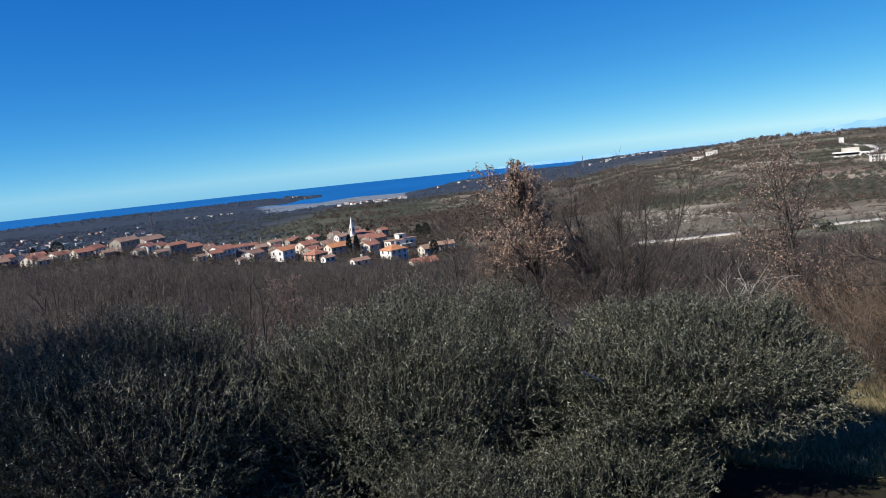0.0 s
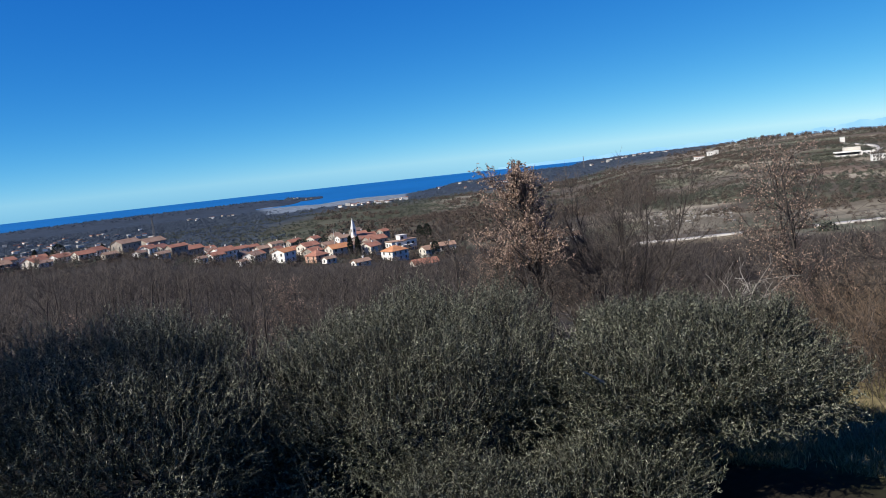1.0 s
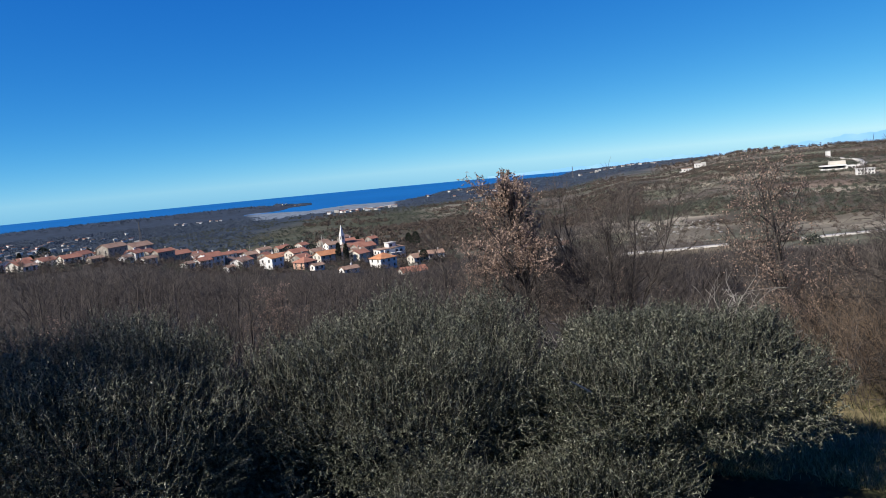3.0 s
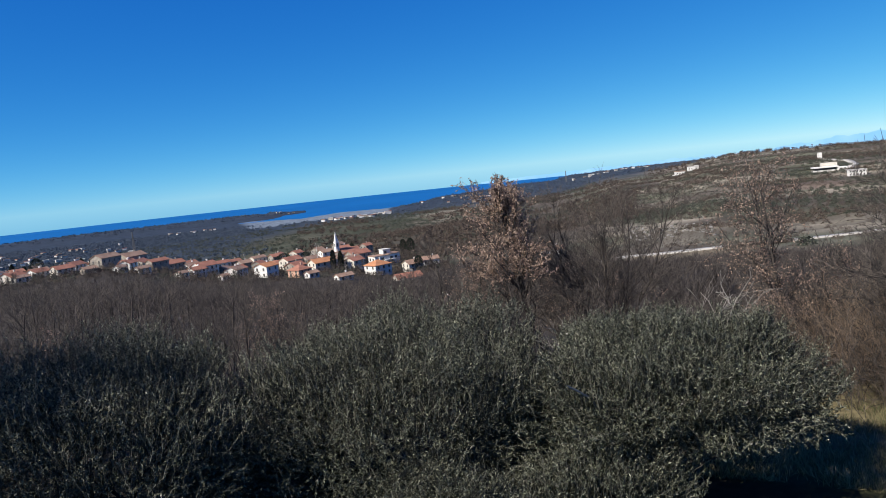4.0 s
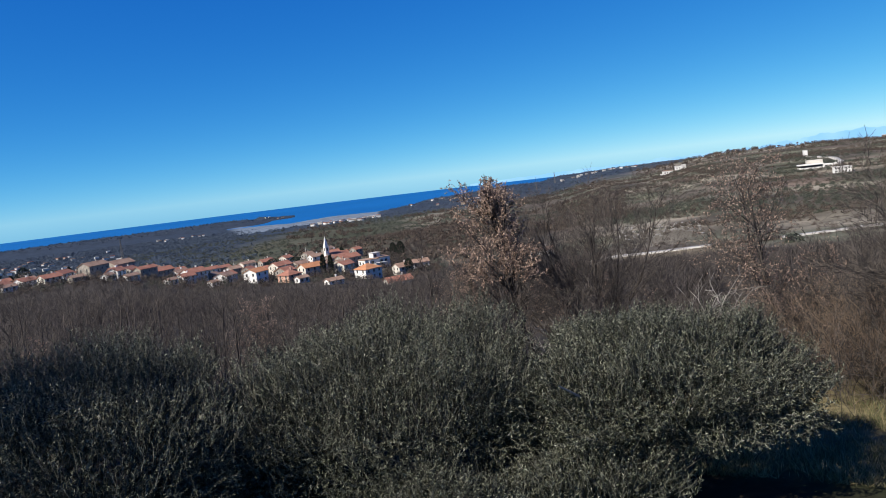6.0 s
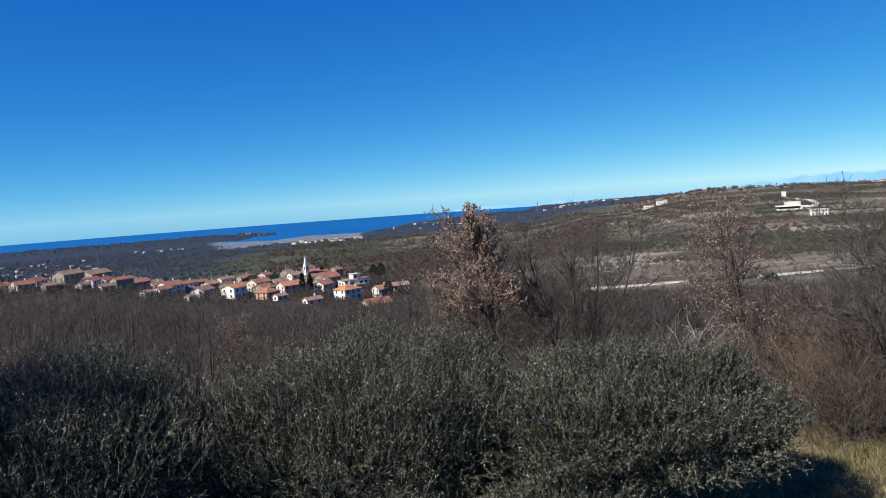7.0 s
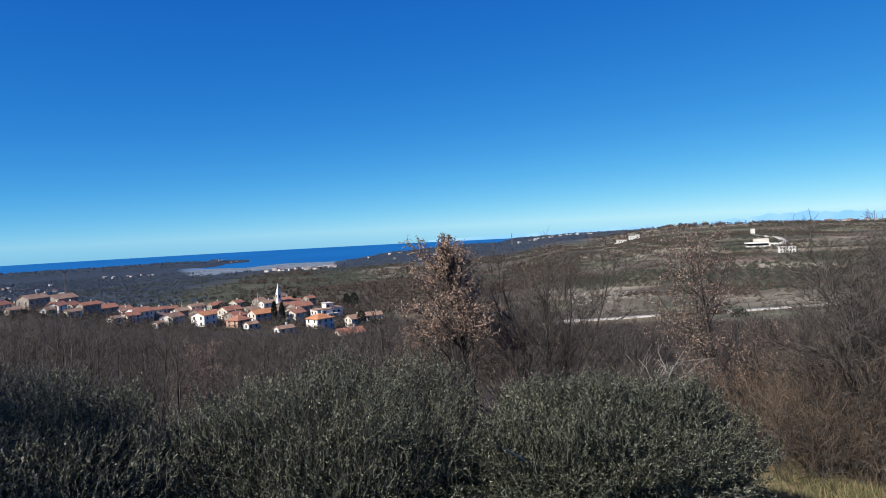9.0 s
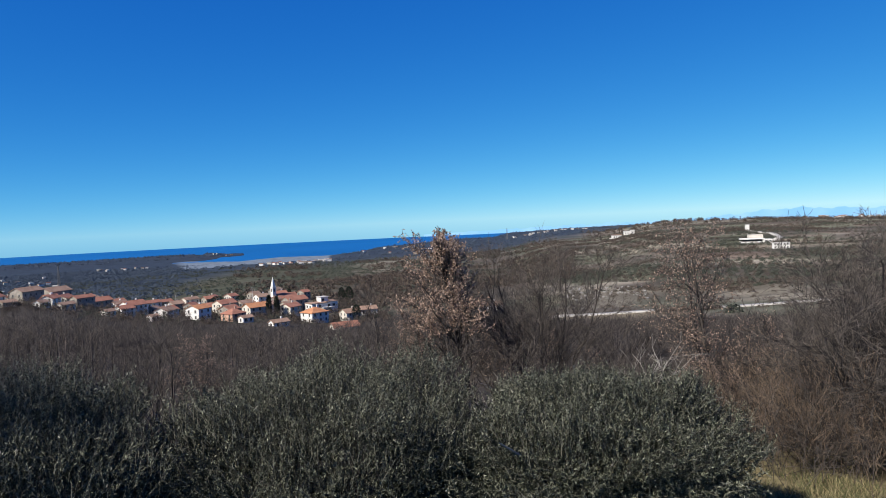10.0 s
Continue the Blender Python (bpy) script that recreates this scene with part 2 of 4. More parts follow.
def ground_z(x, y):
    x, y = np.asarray(x, dtype=float), np.asarray(y, dtype=float)
    r, az = np.hypot(x, y), np.degrees(np.arctan2(x, y))
    back = np.clip((np.abs(az) - 60) / 60, 0, 1)
    az = np.clip(az, -39.99, 39.99)
    j = np.clip(np.searchsorted(LAND_AZ, az, side="right") - 1, 0, len(LAND_AZ) - 2)
    f = (az - LAND_AZ[j]) / (LAND_AZ[j + 1] - LAND_AZ[j])
    f = f * f * (3 - 2 * f)
    i = np.clip(np.searchsorted(LAND_R, r, side="right") - 1, 0, len(LAND_R) - 2)
    g = np.clip((r - LAND_R[i]) / (LAND_R[i + 1] - LAND_R[i]), 0, 1)
    g = g * 0.5 + (g * g * (3 - 2 * g)) * 0.5
    z0 = LAND_Z[j, i] * (1 - g) + LAND_Z[j, i + 1] * g
    z1 = LAND_Z[j + 1, i] * (1 - g) + LAND_Z[j + 1, i + 1] * g
    z = z0 * (1 - f) + z1 * f
    z = z * (1 - back) + back * np.minimum(z * 0.2, 0)
    # tidal flat in the bay, then open water
    bay = np.clip((az + 14.5) / 1.0, 0, 1) * np.clip((-1.6 - az) / 1.2, 0, 1)
    flat_end = np.interp(az, [-14, -11, -9.6, -6.4, -2.7], [2550, 2480, 2400, 2570, 2500])
    floor_z = np.where(r < flat_end, SEA_Z + 0.5, SEA_Z - 8)
    z = np.where(r > 1680, z * (1 - bay) + bay * np.maximum(np.where(r > 1950, floor_z, np.minimum(z, SEA_Z + 0.5 + (1950 - r) * 0.085)), floor_z), z)
    # the wooded headland across the bay
    tongue = np.clip((az + 40) / 14, 0, 1) * np.clip((-10.6 - az) / 2.4, 0, 1)
    tip = np.exp(-((az + 10.6) / 1.1) ** 2) * np.exp(-((r - 3050) / 120) ** 2) * 5
    head = SEA_Z - 5 + 17 * tongue ** 0.6 * np.exp(-((r - 2950) / 330) ** 2) * (r > 1700) + 8 * (tip > 0.6)
    z = np.where(r > 2200, np.maximum(z, head), z)
    # the wooded ridge that ends in a bluff above the sea
    crest = EYE[2] + r * np.tan(np.radians(np.interp(az, [9.4, 10.2, 11.0, 12.0, 15.5, 18.5, 21, 28], [-1.9, -1.6, -1.36, -1.17, -1.12, -1.03, -0.96, -1.05])))
    ridge = SEA_Z - 5 + (crest - SEA_Z + 5) * np.exp(-((r - 3250) / 260) ** 2) * (az > 9.4)
    z = np.where(r > 2500, np.maximum(z, ridge), z)
    far = np.clip((r - 80) / 500, 0, 1)
    z = z + far * (wave(x, y, 420, 3) * 4 + wave(x, y, 130, 4) * 1.0) * np.clip((z - SEA_Z) / 18, 0, 1)
    # ploughed terraces step down the hillside
    hill = np.clip((az - 12) / 4, 0, 1) * np.clip((r - 330) / 60, 0, 1) * np.clip((1300 - r) / 200, 0, 1)
    step = 3.2
    level = np.floor(z / step)
    frac = z / step - level
    stepped = (level + np.clip((frac - 0.72) / 0.28, 0, 1)) * step
    return z * (1 - 0.75 * hill) + stepped * 0.75 * hill


def at(az, r, lift=0.0):
    x, y = polar(az, r)
    return Vector((x, y, float(ground_z(x, y)) + lift))


def mix3(a, b, t):
    return a * (1 - t[:, None]) + b * t[:, None]


def build_ground():
    azs = np.concatenate([np.arange(-180, -45, 5), np.arange(-45, 45.01, 0.25), np.arange(50, 180, 5)])
    rs = np.concatenate([[0.002, 3, 6], np.geomspace(8, 300, 130), np.geomspace(303, 3600, 290)[1:], [3800, 4200, EDGE]])
    A, R = np.meshgrid(np.radians(azs), rs, indexing="ij")
    X, Y = R * np.sin(A), R * np.cos(A) - 2.5 * np.exp(-R / 4)   # the fan of faces starts behind the eye
    Z = ground_z(X, Y)
    n, m = A.shape
    i, j = np.meshgrid(np.arange(n), np.arange(m - 1), indexing="ij")
    i2 = (i + 1) % n
    faces = np.stack([i * m + j, i * m + j + 1, i2 * m + j + 1, i2 * m + j], -1).reshape(-1, 4)
    verts = np.stack([X, Y, Z], -1).reshape(-1, 3)
    ob = new("ground", mesh_of("ground", verts, faces, GROUND))
    x, y, z = verts.T
    r, az = np.hypot(x, y), np.degrees(np.arctan2(x, y))
    c = np.empty((len(x), 3))
    c[:] = (0.065, 0.055, 0.044)                                    # leaf litter under the woods
    c = mix3(c, np.array([[0.03, 0.026, 0.019]]), np.clip((22 - r) / 4, 0, 1))   # soil under the olives, darkened in colour to deepen their shade
    lawn = np.clip((24 - r) / 5, 0, 1) * np.clip((r - 12.3 + 0.6 * wave(x, y, 2, 16)) / 1.2, 0, 1) * np.clip((az - 23 + 3 * wave(x, y, 3, 10)) / 3, 0, 1)
    grass = mix3(np.array([[0.055, 0.08, 0.024]]), np.array([[0.26, 0.22, 0.12]]), np.clip((r - 12.5) / 3 + wave(x, y, 4, 9), 0, 1))
    c = mix3(c, grass, lawn)
    field = np.clip((r - np.where(az > 11, 262, 400)) / np.where(az > 11, 15, 60), 0, 1) * np.clip((az + 45) / 1, 0, 1)
    pick = wave(x, y, 170, 11) + 0.6 * wave(x, y, 60, 12)
    dry, green, soil, scrub = (np.array([q]) for q in ((0.27, 0.24, 0.185), (0.14, 0.141, 0.098), (0.2, 0.158, 0.125), (0.14, 0.121, 0.096)))
    f = mix3(np.repeat(scrub, len(x), 0), dry, np.clip(pick * 4 + 0.5, 0, 1))
    f = mix3(f, green, np.clip(wave(x, y, 110, 13) * 5 + 0.25, 0, 1))
    f = mix3(f, soil, np.clip(wave(x, y, 150, 14) * 6 - 1.8, 0, 1))
    terrace = np.clip((az - 12) / 4, 0, 1) * np.clip((r - 330) / 60, 0, 1) * np.clip((1500 - r) / 200, 0, 1)
    band = np.clip(np.sin((z / 6.4 + 0.6 * wave(x, y, 330, 41)) * math.tau) * 2, -1, 1)   # mown shelves between scrubby banks
    f = f * (1 + 0.3 * band * terrace)[:, None]
    c = mix3(c, f, field)
    plain = np.clip((r - 520) / 80, 0, 1) * np.clip((2 - az) / 4, 0, 1)
    c = mix3(c, np.array([[0.052, 0.06, 0.033]]), plain * 0.75)
    copse = np.clip((r - 430) / 60, 0, 1) * np.clip((1150 - r) / 300, 0, 1) * np.clip((az + 5) / 4, 0, 1) * np.clip((15 - az) / 4, 0, 1)
    c = mix3(c, np.array([[0.085, 0.07, 0.052]]), copse * 0.8)
    meadow = np.clip(1 - np.abs(az - 20) / 6, 0, 1) * np.clip(1 - np.abs(r - 285) / 30, 0, 1)
    c = mix3(c, np.array([[0.24, 0.2, 0.135]]), np.clip(meadow * 2, 0, 1))
    wood = np.array([[0.038, 0.054, 0.082]])   # evergreen maquis, its colour blued to imitate distance haze
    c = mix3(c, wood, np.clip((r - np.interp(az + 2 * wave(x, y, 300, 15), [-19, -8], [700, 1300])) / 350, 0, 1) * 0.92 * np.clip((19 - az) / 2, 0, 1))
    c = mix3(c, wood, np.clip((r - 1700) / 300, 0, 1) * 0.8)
    mud = np.clip((SEA_Z + 2.0 - z) / 1, 0, 1) * (r > 1800) * (r < 2620) * np.clip((az + 14.5) / 1, 0, 1) * np.clip(-az - 1, 0, 1)
    c = mix3(c, np.array([[0.19, 0.235, 0.29]]), mud)
    c = c * 0.62
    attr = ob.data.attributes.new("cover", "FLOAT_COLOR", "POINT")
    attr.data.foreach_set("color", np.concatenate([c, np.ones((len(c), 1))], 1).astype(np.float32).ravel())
    ob.data.polygons.foreach_set("use_smooth", np.ones(len(faces), dtype=bool))
    return tagged(ob, "sloping ground of leaf litter, rough grass and terraced fields", "ground", kind="structure")


build_ground()


def build_sea():
    a = np.radians(np.arange(0, 360, 2))
    inner = 1500.0
    v = np.concatenate([np.stack([np.sin(a) * q, np.cos(a) * q, np.full(len(a), SEA_Z)], 1) for q in (inner, EDGE)])
    n = len(a)
    i = np.arange(n)
    f = np.stack([i, i + n, (i + 1) % n + n, (i + 1) % n], 1)
    return tagged(new("sea", mesh_of("sea", v, f, SEA)), "deep blue sea reaching to the horizon", "sea", kind="structure")


build_sea()

# ---- far mountains ----


def build_mountains():
    az = np.arange(5, 48, 0.1)
    a = np.radians(az)
    rise = 0.3 + 0.5 * np.exp(-((az - 32.5) / 4.5) ** 2) + 0.3 * np.exp(-((az - 40) / 5.0) ** 2)
    rise = rise + 0.05 * np.sin(az * 2.3) + 0.04 * np.sin(az * 5.1 + 1) + 0.02 * np.sin(az * 11.7)
    top = EYE[2] + 4880 * np.tan(np.radians(-1.05 + rise * np.clip((az - 5) / 15, 0, 1)))
    rows = []
    for frac in (0.0, 0.55, 0.85, 1.0):
        z = SEA_Z - 3 + (top - SEA_Z + 3) * frac
        q = 4840 + 40 * frac
        rows.append(np.stack([np.sin(a) * q, np.cos(a) * q, z], 1))
    n = len(az)
    i, k = np.meshgrid(np.arange(n - 1), np.arange(3), indexing="ij")
    f = np.stack([k * n + i, k * n + i + 1, (k + 1) * n + i + 1, (k + 1) * n + i], -1).reshape(-1, 4)
    m = bpy.data.materials.new("range_haze_glow")
    m.use_nodes = True
    nn, ll = m.node_tree.nodes, m.node_tree.links
    # the range emits a flat haze blue of its own instead of catching sunlight
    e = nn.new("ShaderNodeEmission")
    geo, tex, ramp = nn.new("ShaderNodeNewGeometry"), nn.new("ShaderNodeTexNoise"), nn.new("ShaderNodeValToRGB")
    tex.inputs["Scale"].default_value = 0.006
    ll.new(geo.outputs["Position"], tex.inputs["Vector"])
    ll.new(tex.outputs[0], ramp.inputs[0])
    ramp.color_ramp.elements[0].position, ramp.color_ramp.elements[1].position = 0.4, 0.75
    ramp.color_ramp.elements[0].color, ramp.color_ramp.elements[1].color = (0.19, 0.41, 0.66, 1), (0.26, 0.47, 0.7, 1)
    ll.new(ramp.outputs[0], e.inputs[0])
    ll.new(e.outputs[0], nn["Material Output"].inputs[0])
    return tagged(new("backdrop", mesh_of("backdrop", np.concatenate(rows), f, m)), "mountain range far beyond the coast, glowing in pale haze blue", "mountains", kind="structure")


build_mountains()

# ---- woods, hedges and groves ----


def bare_tree_parts(seed, height, vase=1.0, dense=1.0, twig_mat=TWIG, bark=BARK, stems=1, twig_r=0.006, leafy=0, leaf_from=0.3, limbs=12, low=0.2, girth=0.014, lean=0.25, wob=0.07, reach=0.5, leaf=1.0):
    """A leafless tree: an Empty with a trunk with its limbs, a crown of twigs and, if leafy, dead leaves that still hang on it."""
    rng = np.random.default_rng(seed)
    n = stems
    pos = rng.normal(size=(n, 3)) * [0.05, 0.05, 0] * (n > 1) + [0, 0, -0.3]
    way = unit(np.array([0, 0, 1.0]) + rng.normal(size=(n, 3)) * [lean, lean, 0] * (0.3 + 0.7 * (n > 1)))
    length = np.full(n, height * 0.8) * rng.uniform(0.8, 1.1, n)
    radius = np.full(n, height * girth / n ** 0.4)
    k = max(3, int(limbs / n ** 0.6))
    lv = grow(rng, pos, way, length, radius, [
        (7, wob, 0.06, k, 44 * vase, reach, low),
        (5, 0.16, 0.05, int(8 * dense), 42 * vase, 0.5, 0.1),
        (3, 0.18, 0.06, int(7 * dense), 40, 0.6, 0.12),
        (2, 0.2, 0.1, 0, 0, 0, 0)])
    tree = new("bare_tree")
    tv, tf = merge(*[prisms(*s, k=6) for s in lv[:1]], *[prisms(*s, k=5) for s in lv[1:2]])
    part_mesh("trunk", mesh_of("trunk", tv, tf, bark), tree)
    tw = []
    for s in lv[2:]:
        p0, p1, r0, r1 = s
        tw.append(prisms(p0, p1, np.maximum(r0 * 0.8, twig_r), np.maximum(r1 * 0.6, twig_r * 0.6)))
    cv, cf = merge(*tw)
    part_mesh("crown", mesh_of("crown", cv, cf, twig_mat), tree)
    if leafy:
        p0, p1 = lv[3][0], lv[3][1]
        ok = np.where(p0[:, 2] > height * leaf_from)[0]
        i = ok[rng.integers(0, len(ok), leafy)]
        t = rng.random((leafy, 1))
        d = unit(rng.normal(size=(leafy, 3)) + [0, 0, -0.5])
        lvv, lff = leaves(p0[i] * (1 - t) + p1[i] * t, d, across(d, rng), rng.uniform(0.07, 0.13, leafy) * leaf, rng.uniform(0.04, 0.075, leafy) * leaf)
        part_mesh("foliage", mesh_of("foliage", lvv, lff, LEAF_DEAD), tree, "dry brown leaves still hanging")
    return tree


def put(tree, az, r, turn=0.0, size=1.0, tilt=0.0):
    tree.matrix_basis = Matrix.Translation(at(az, r)) @ pose(0, 0, 0, 0, tilt, 0) @ Matrix.LocRotScale(None, Euler((0, 0, turn)), (size, size, size))
    return tree


def put_copy(tree, az, r, turn, size, lean=0.0):
    c = copy_thing(tree, Matrix.Identity(4))
    c.matrix_basis = Matrix.LocRotScale(at(az, r), Euler((lean, lean * 0.5, turn)), (size, size, size))
    return c


# the oak with its dead leaves
oak = put(bare_tree_parts(17, 9.3, 0.75, 1.15, twig_mat=TWIG, leafy=15500, leaf_from=0.45, limbs=24, low=0.28, reach=0.42, wob=0.06, leaf=0.88), 8.7, 26, 0.4, 0.86, tilt=-3.5)
oak.name = "oak_tree"
tagged(oak, "tall oak holding dry russet leaves above the olive trees", "tree")
oak_b = put(bare_tree_parts(18, 8.3, 1.0, 1.2, leafy=5000, leaf_from=0.2, limbs=24, girth=0.011, stems=2, lean=0.12, low=0.25, reach=0.36, leaf=0.75), 27.2, 22.5, 2.0, 0.8)
oak_b.name = "oak_tree"
tagged(oak_b, "spreading oak with sparse dry brown leaves", "tree")
vase_tree = put(bare_tree_parts(13, 8.8, 0.85, 1.35, limbs=38, low=0.15, stems=6, girth=0.014, lean=0.3, wob=0.04), 14.2, 26, 1.0, 0.82)
tagged(vase_tree, "leafless grey-brown tree with fine upswept twigs", "tree")
edge_tree = put(bare_tree_parts(14, 8.6, 1.2, 1.3, limbs=46, low=0.1, twig_r=0.009, stems=7, lean=0.5), 38.6, 19.5, 0.6, 0.7)
tagged(edge_tree, "leafless many-branched tree at the edge of the grass", "tree")
put_copy(vase_tree, 10.8, 33, 2.2, 0.72)
put_copy(edge_tree, 41.5, 23, 2.0, 0.75)
put_copy(edge_tree, 36.0, 29, 4.0, 0.6)
for az0, r0, s0 in ((2.6, 27, 0.58), (4.9, 28, 0.66), (11.2, 29, 0.5), (26.3, 19.5, 0.34), (24.6, 20, 0.28), (-12.2, 34, 0.6), (-35.5, 21, 0.45), (30.5, 22, 0.45)):
    put_copy(oak_b, az0, r0, az0 * 2.3, s0)
fig = put(bare_tree_parts(15, 5.2, 1.0, 0.4, twig_mat=BARK_PALE, bark=BARK_PALE, stems=5, twig_r=0.006, limbs=15, girth=0.012, lean=1.05, wob=0.2, low=0.3), 18.6, 16.4, 0.0, 1.0)
fig.name = "fig_tree"
tagged(fig, "leafless fig with smooth pale grey branches behind an olive", "tree")

KINDS = [bare_tree_parts(20 + i, h, v, d, stems=s, leafy=lf, twig_mat=tm, twig_r=0.008, girth=0.013) for i, (h, v, d, s, lf, tm) in enumerate((
    (6.5, 0.8, 0.85, 1, 0, TWIG), (7.0, 0.7, 0.8, 2, 0, TWIG), (6.0, 0.95, 0.9, 1, 0, TWIG), (6.5, 0.85, 0.7, 1, 900, TWIG), (5.5, 0.8, 0.8, 3, 0, TWIG)))]
wood_rng = np.random.default_rng(5)
put_copy(tagged(KINDS[1], "slender leafless tree of several stems", "tree", "leafless wood"), 0.8, 24, 1.0, 0.74)
wood_spots = []
for az0 in np.arange(-40, 43, 3.0):
    for r0 in (23, 29, 36, 45, 56):
        wood_spots.append((az0 + wood_rng.uniform(-1.4, 1.4), r0 * wood_rng.uniform(0.9, 1.1)))


def sight_top(az):
    """How high, in degrees, the tops of the wood reach."""
    return float(np.interp(az, [-40, -30, -22, -12, -4, 2, 12, 18, 22, 32, 40], [-3.4, -4.1, -4.8, -6.6, -7.4, -7.2, -6.2, -8.9, -9.1, -8.0, -4.5]))


first = set()
for az0, r0 in wood_spots:
    k = int(wood_rng.choice(5, p=[0.27, 0.22, 0.22, 0.09, 0.2]))
    g = at(az0, r0)
    limit = EYE[2] + r0 * math.tan(radians(sight_top(az0) - wood_rng.uniform(0, 1.6))) - g.z
    size = min(1.25, limit / 7.2)
    if size < 0.35:
        continue
    src = KINDS[k]
    text = "leafless oak with a few dry leaves in the wood" if k == 3 else ("slender leafless tree of several stems" if k in (1, 4) else "leafless grey-brown tree in the wood")
    if k in first:
        put_copy(src, az0, r0, wood_rng.uniform(0, 6.28), size, wood_rng.normal() * 0.04)
    else:
        first.add(k)
        tagged(put(src, az0, r0, wood_rng.uniform(0, 6.28), size), text, "tree", "leafless wood")


def build_far_wood():
    """Leafless woodland from the near trees down to the village and the valley, as one mass of sticks."""
    rng = np.random.default_rng(6)
    pieces = []
    for lo, hi, count, sticks, thick in ((60, 110, 480, 80, 0.02), (110, 230, 1000, 56, 0.032), (230, 385, 1500, 30, 0.055)):
        az = rng.uniform(-42, 42, count)
        r = np.sqrt(rng.uniform(lo ** 2, hi ** 2, count))
        keep = ~((az > 14) & (az < 34) & (r > 235)) & ~((az > -33) & (az < 1) & (r > 372))
        az, r = az[keep], r[keep]
        x, y = r * np.sin(np.radians(az)), r * np.cos(np.radians(az))
        z = ground_z(x, y)
        top = np.array([sight_top(a) for a in az]) - rng.uniform(0.0, 1.2, len(az))
        h = np.clip(EYE[2] + r * np.tan(np.radians(top)) - z, 2.5, 7.5) * rng.uniform(0.8, 1.0, len(az))
        n = len(az)
        base = np.stack([x, y, z], 1)
        # trunk, limbs, twigs
        pieces.append(prisms(base - [0, 0, 0.3], base + np.stack([rng.normal(size=n) * 0.3, rng.normal(size=n) * 0.3, h * 0.75], 1), h * 0.016, h * 0.006))
        ang = rng.uniform(0, math.tau, (n, sticks))
        t = rng.uniform(0.15, 1.0, (n, sticks)) ** 0.8
        rad = rng.uniform(0.05, 0.3, (n, sticks)) * h[:, None] * (1.15 - t * 0.75)
        start = base[:, None] + np.stack([np.cos(ang) * rad, np.sin(ang) * rad, t * h[:, None] * 0.85], -1)
        lean = np.stack([np.cos(ang) * 0.5, np.sin(ang) * 0.5, rng.uniform(0.2, 1.1, (n, sticks))], -1) + rng.normal(size=(n, sticks, 3)) * 0.3
        end = start + unit(lean) * (h[:, None, None] * rng.uniform(0.1, 0.28, (n, sticks, 1)))
        s, e = start.reshape(-1, 3), end.reshape(-1, 3)
        pieces.append(prisms(s, e, np.full(len(s), thick), np.full(len(s), thick * 0.5)))
    # bare garden trees between the houses
    n, sticks = 620, 44
    az, r = rng.uniform(-35, 3, n), np.sqrt(rng.uniform(372 ** 2, 560 ** 2, n))
    x, y = r * np.sin(np.radians(az)), r * np.cos(np.radians(az))
    base = np.stack([x, y, ground_z(x, y)], 1)
    h = rng.uniform(3.0, 6.2, n)
    pieces.append(prisms(base - [0, 0, 0.3], base + np.stack([rng.normal(size=n) * 0.3, rng.normal(size=n) * 0.3, h * 0.75], 1), h * 0.02, h * 0.008))
    ang, t = rng.uniform(0, math.tau, (n, sticks)), rng.uniform(0.2, 1.0, (n, sticks)) ** 0.8
    rad = rng.uniform(0.05, 0.3, (n, sticks)) * h[:, None] * (1.15 - t * 0.75)
    start = base[:, None] + np.stack([np.cos(ang) * rad, np.sin(ang) * rad, t * h[:, None] * 0.85], -1)
    lean = np.stack([np.cos(ang) * 0.5, np.sin(ang) * 0.5, rng.uniform(0.2, 1.1, (n, sticks))], -1) + rng.normal(size=(n, sticks, 3)) * 0.3
    s = start.reshape(-1, 3)
    e = (start + unit(lean) * (h[:, None, None] * rng.uniform(0.12, 0.3, (n, sticks, 1)))).reshape(-1, 3)
    pieces.append(prisms(s, e, np.full(len(s), 0.06), np.full(len(s), 0.03)))
    # low coppice on the slope above the track
    n, sticks = 650, 34
    az, r = rng.uniform(13, 35, n), np.sqrt(rng.uniform(50 ** 2, 232 ** 2, n))
    x, y = r * np.sin(np.radians(az)), r * np.cos(np.radians(az))
    base = np.stack([x, y, ground_z(x, y)], 1)
    h = rng.uniform(1.6, 3.2, n)
    ang, rad = rng.uniform(0, math.tau, (n, sticks)), rng.uniform(0, 0.8, (n, sticks))
    start = base[:, None] + np.stack([np.cos(ang) * rad, np.sin(ang) * rad, rng.uniform(-0.1, 0.5, (n, sticks)) * h[:, None]], -1)
    lean = np.stack([np.cos(ang) * 0.45, np.sin(ang) * 0.45, rng.uniform(0.4, 1.1, (n, sticks))], -1) + rng.normal(size=(n, sticks, 3)) * 0.2
    s = start.reshape(-1, 3)
    e = (start + unit(lean) * (h[:, None, None] * rng.uniform(0.4, 0.9, (n, sticks, 1)))).reshape(-1, 3)
    pieces.append(prisms(s, e, np.full(len(s), 0.028), np.full(len(s), 0.014)))
    v, f = merge(*pieces)
    return tagged(new("woodland", mesh_of("woodland", v, f, TWIG_FAR)), "leafless brown woodland covering the slope down to the village", "woodland", kind="stuff")


build_far_wood()


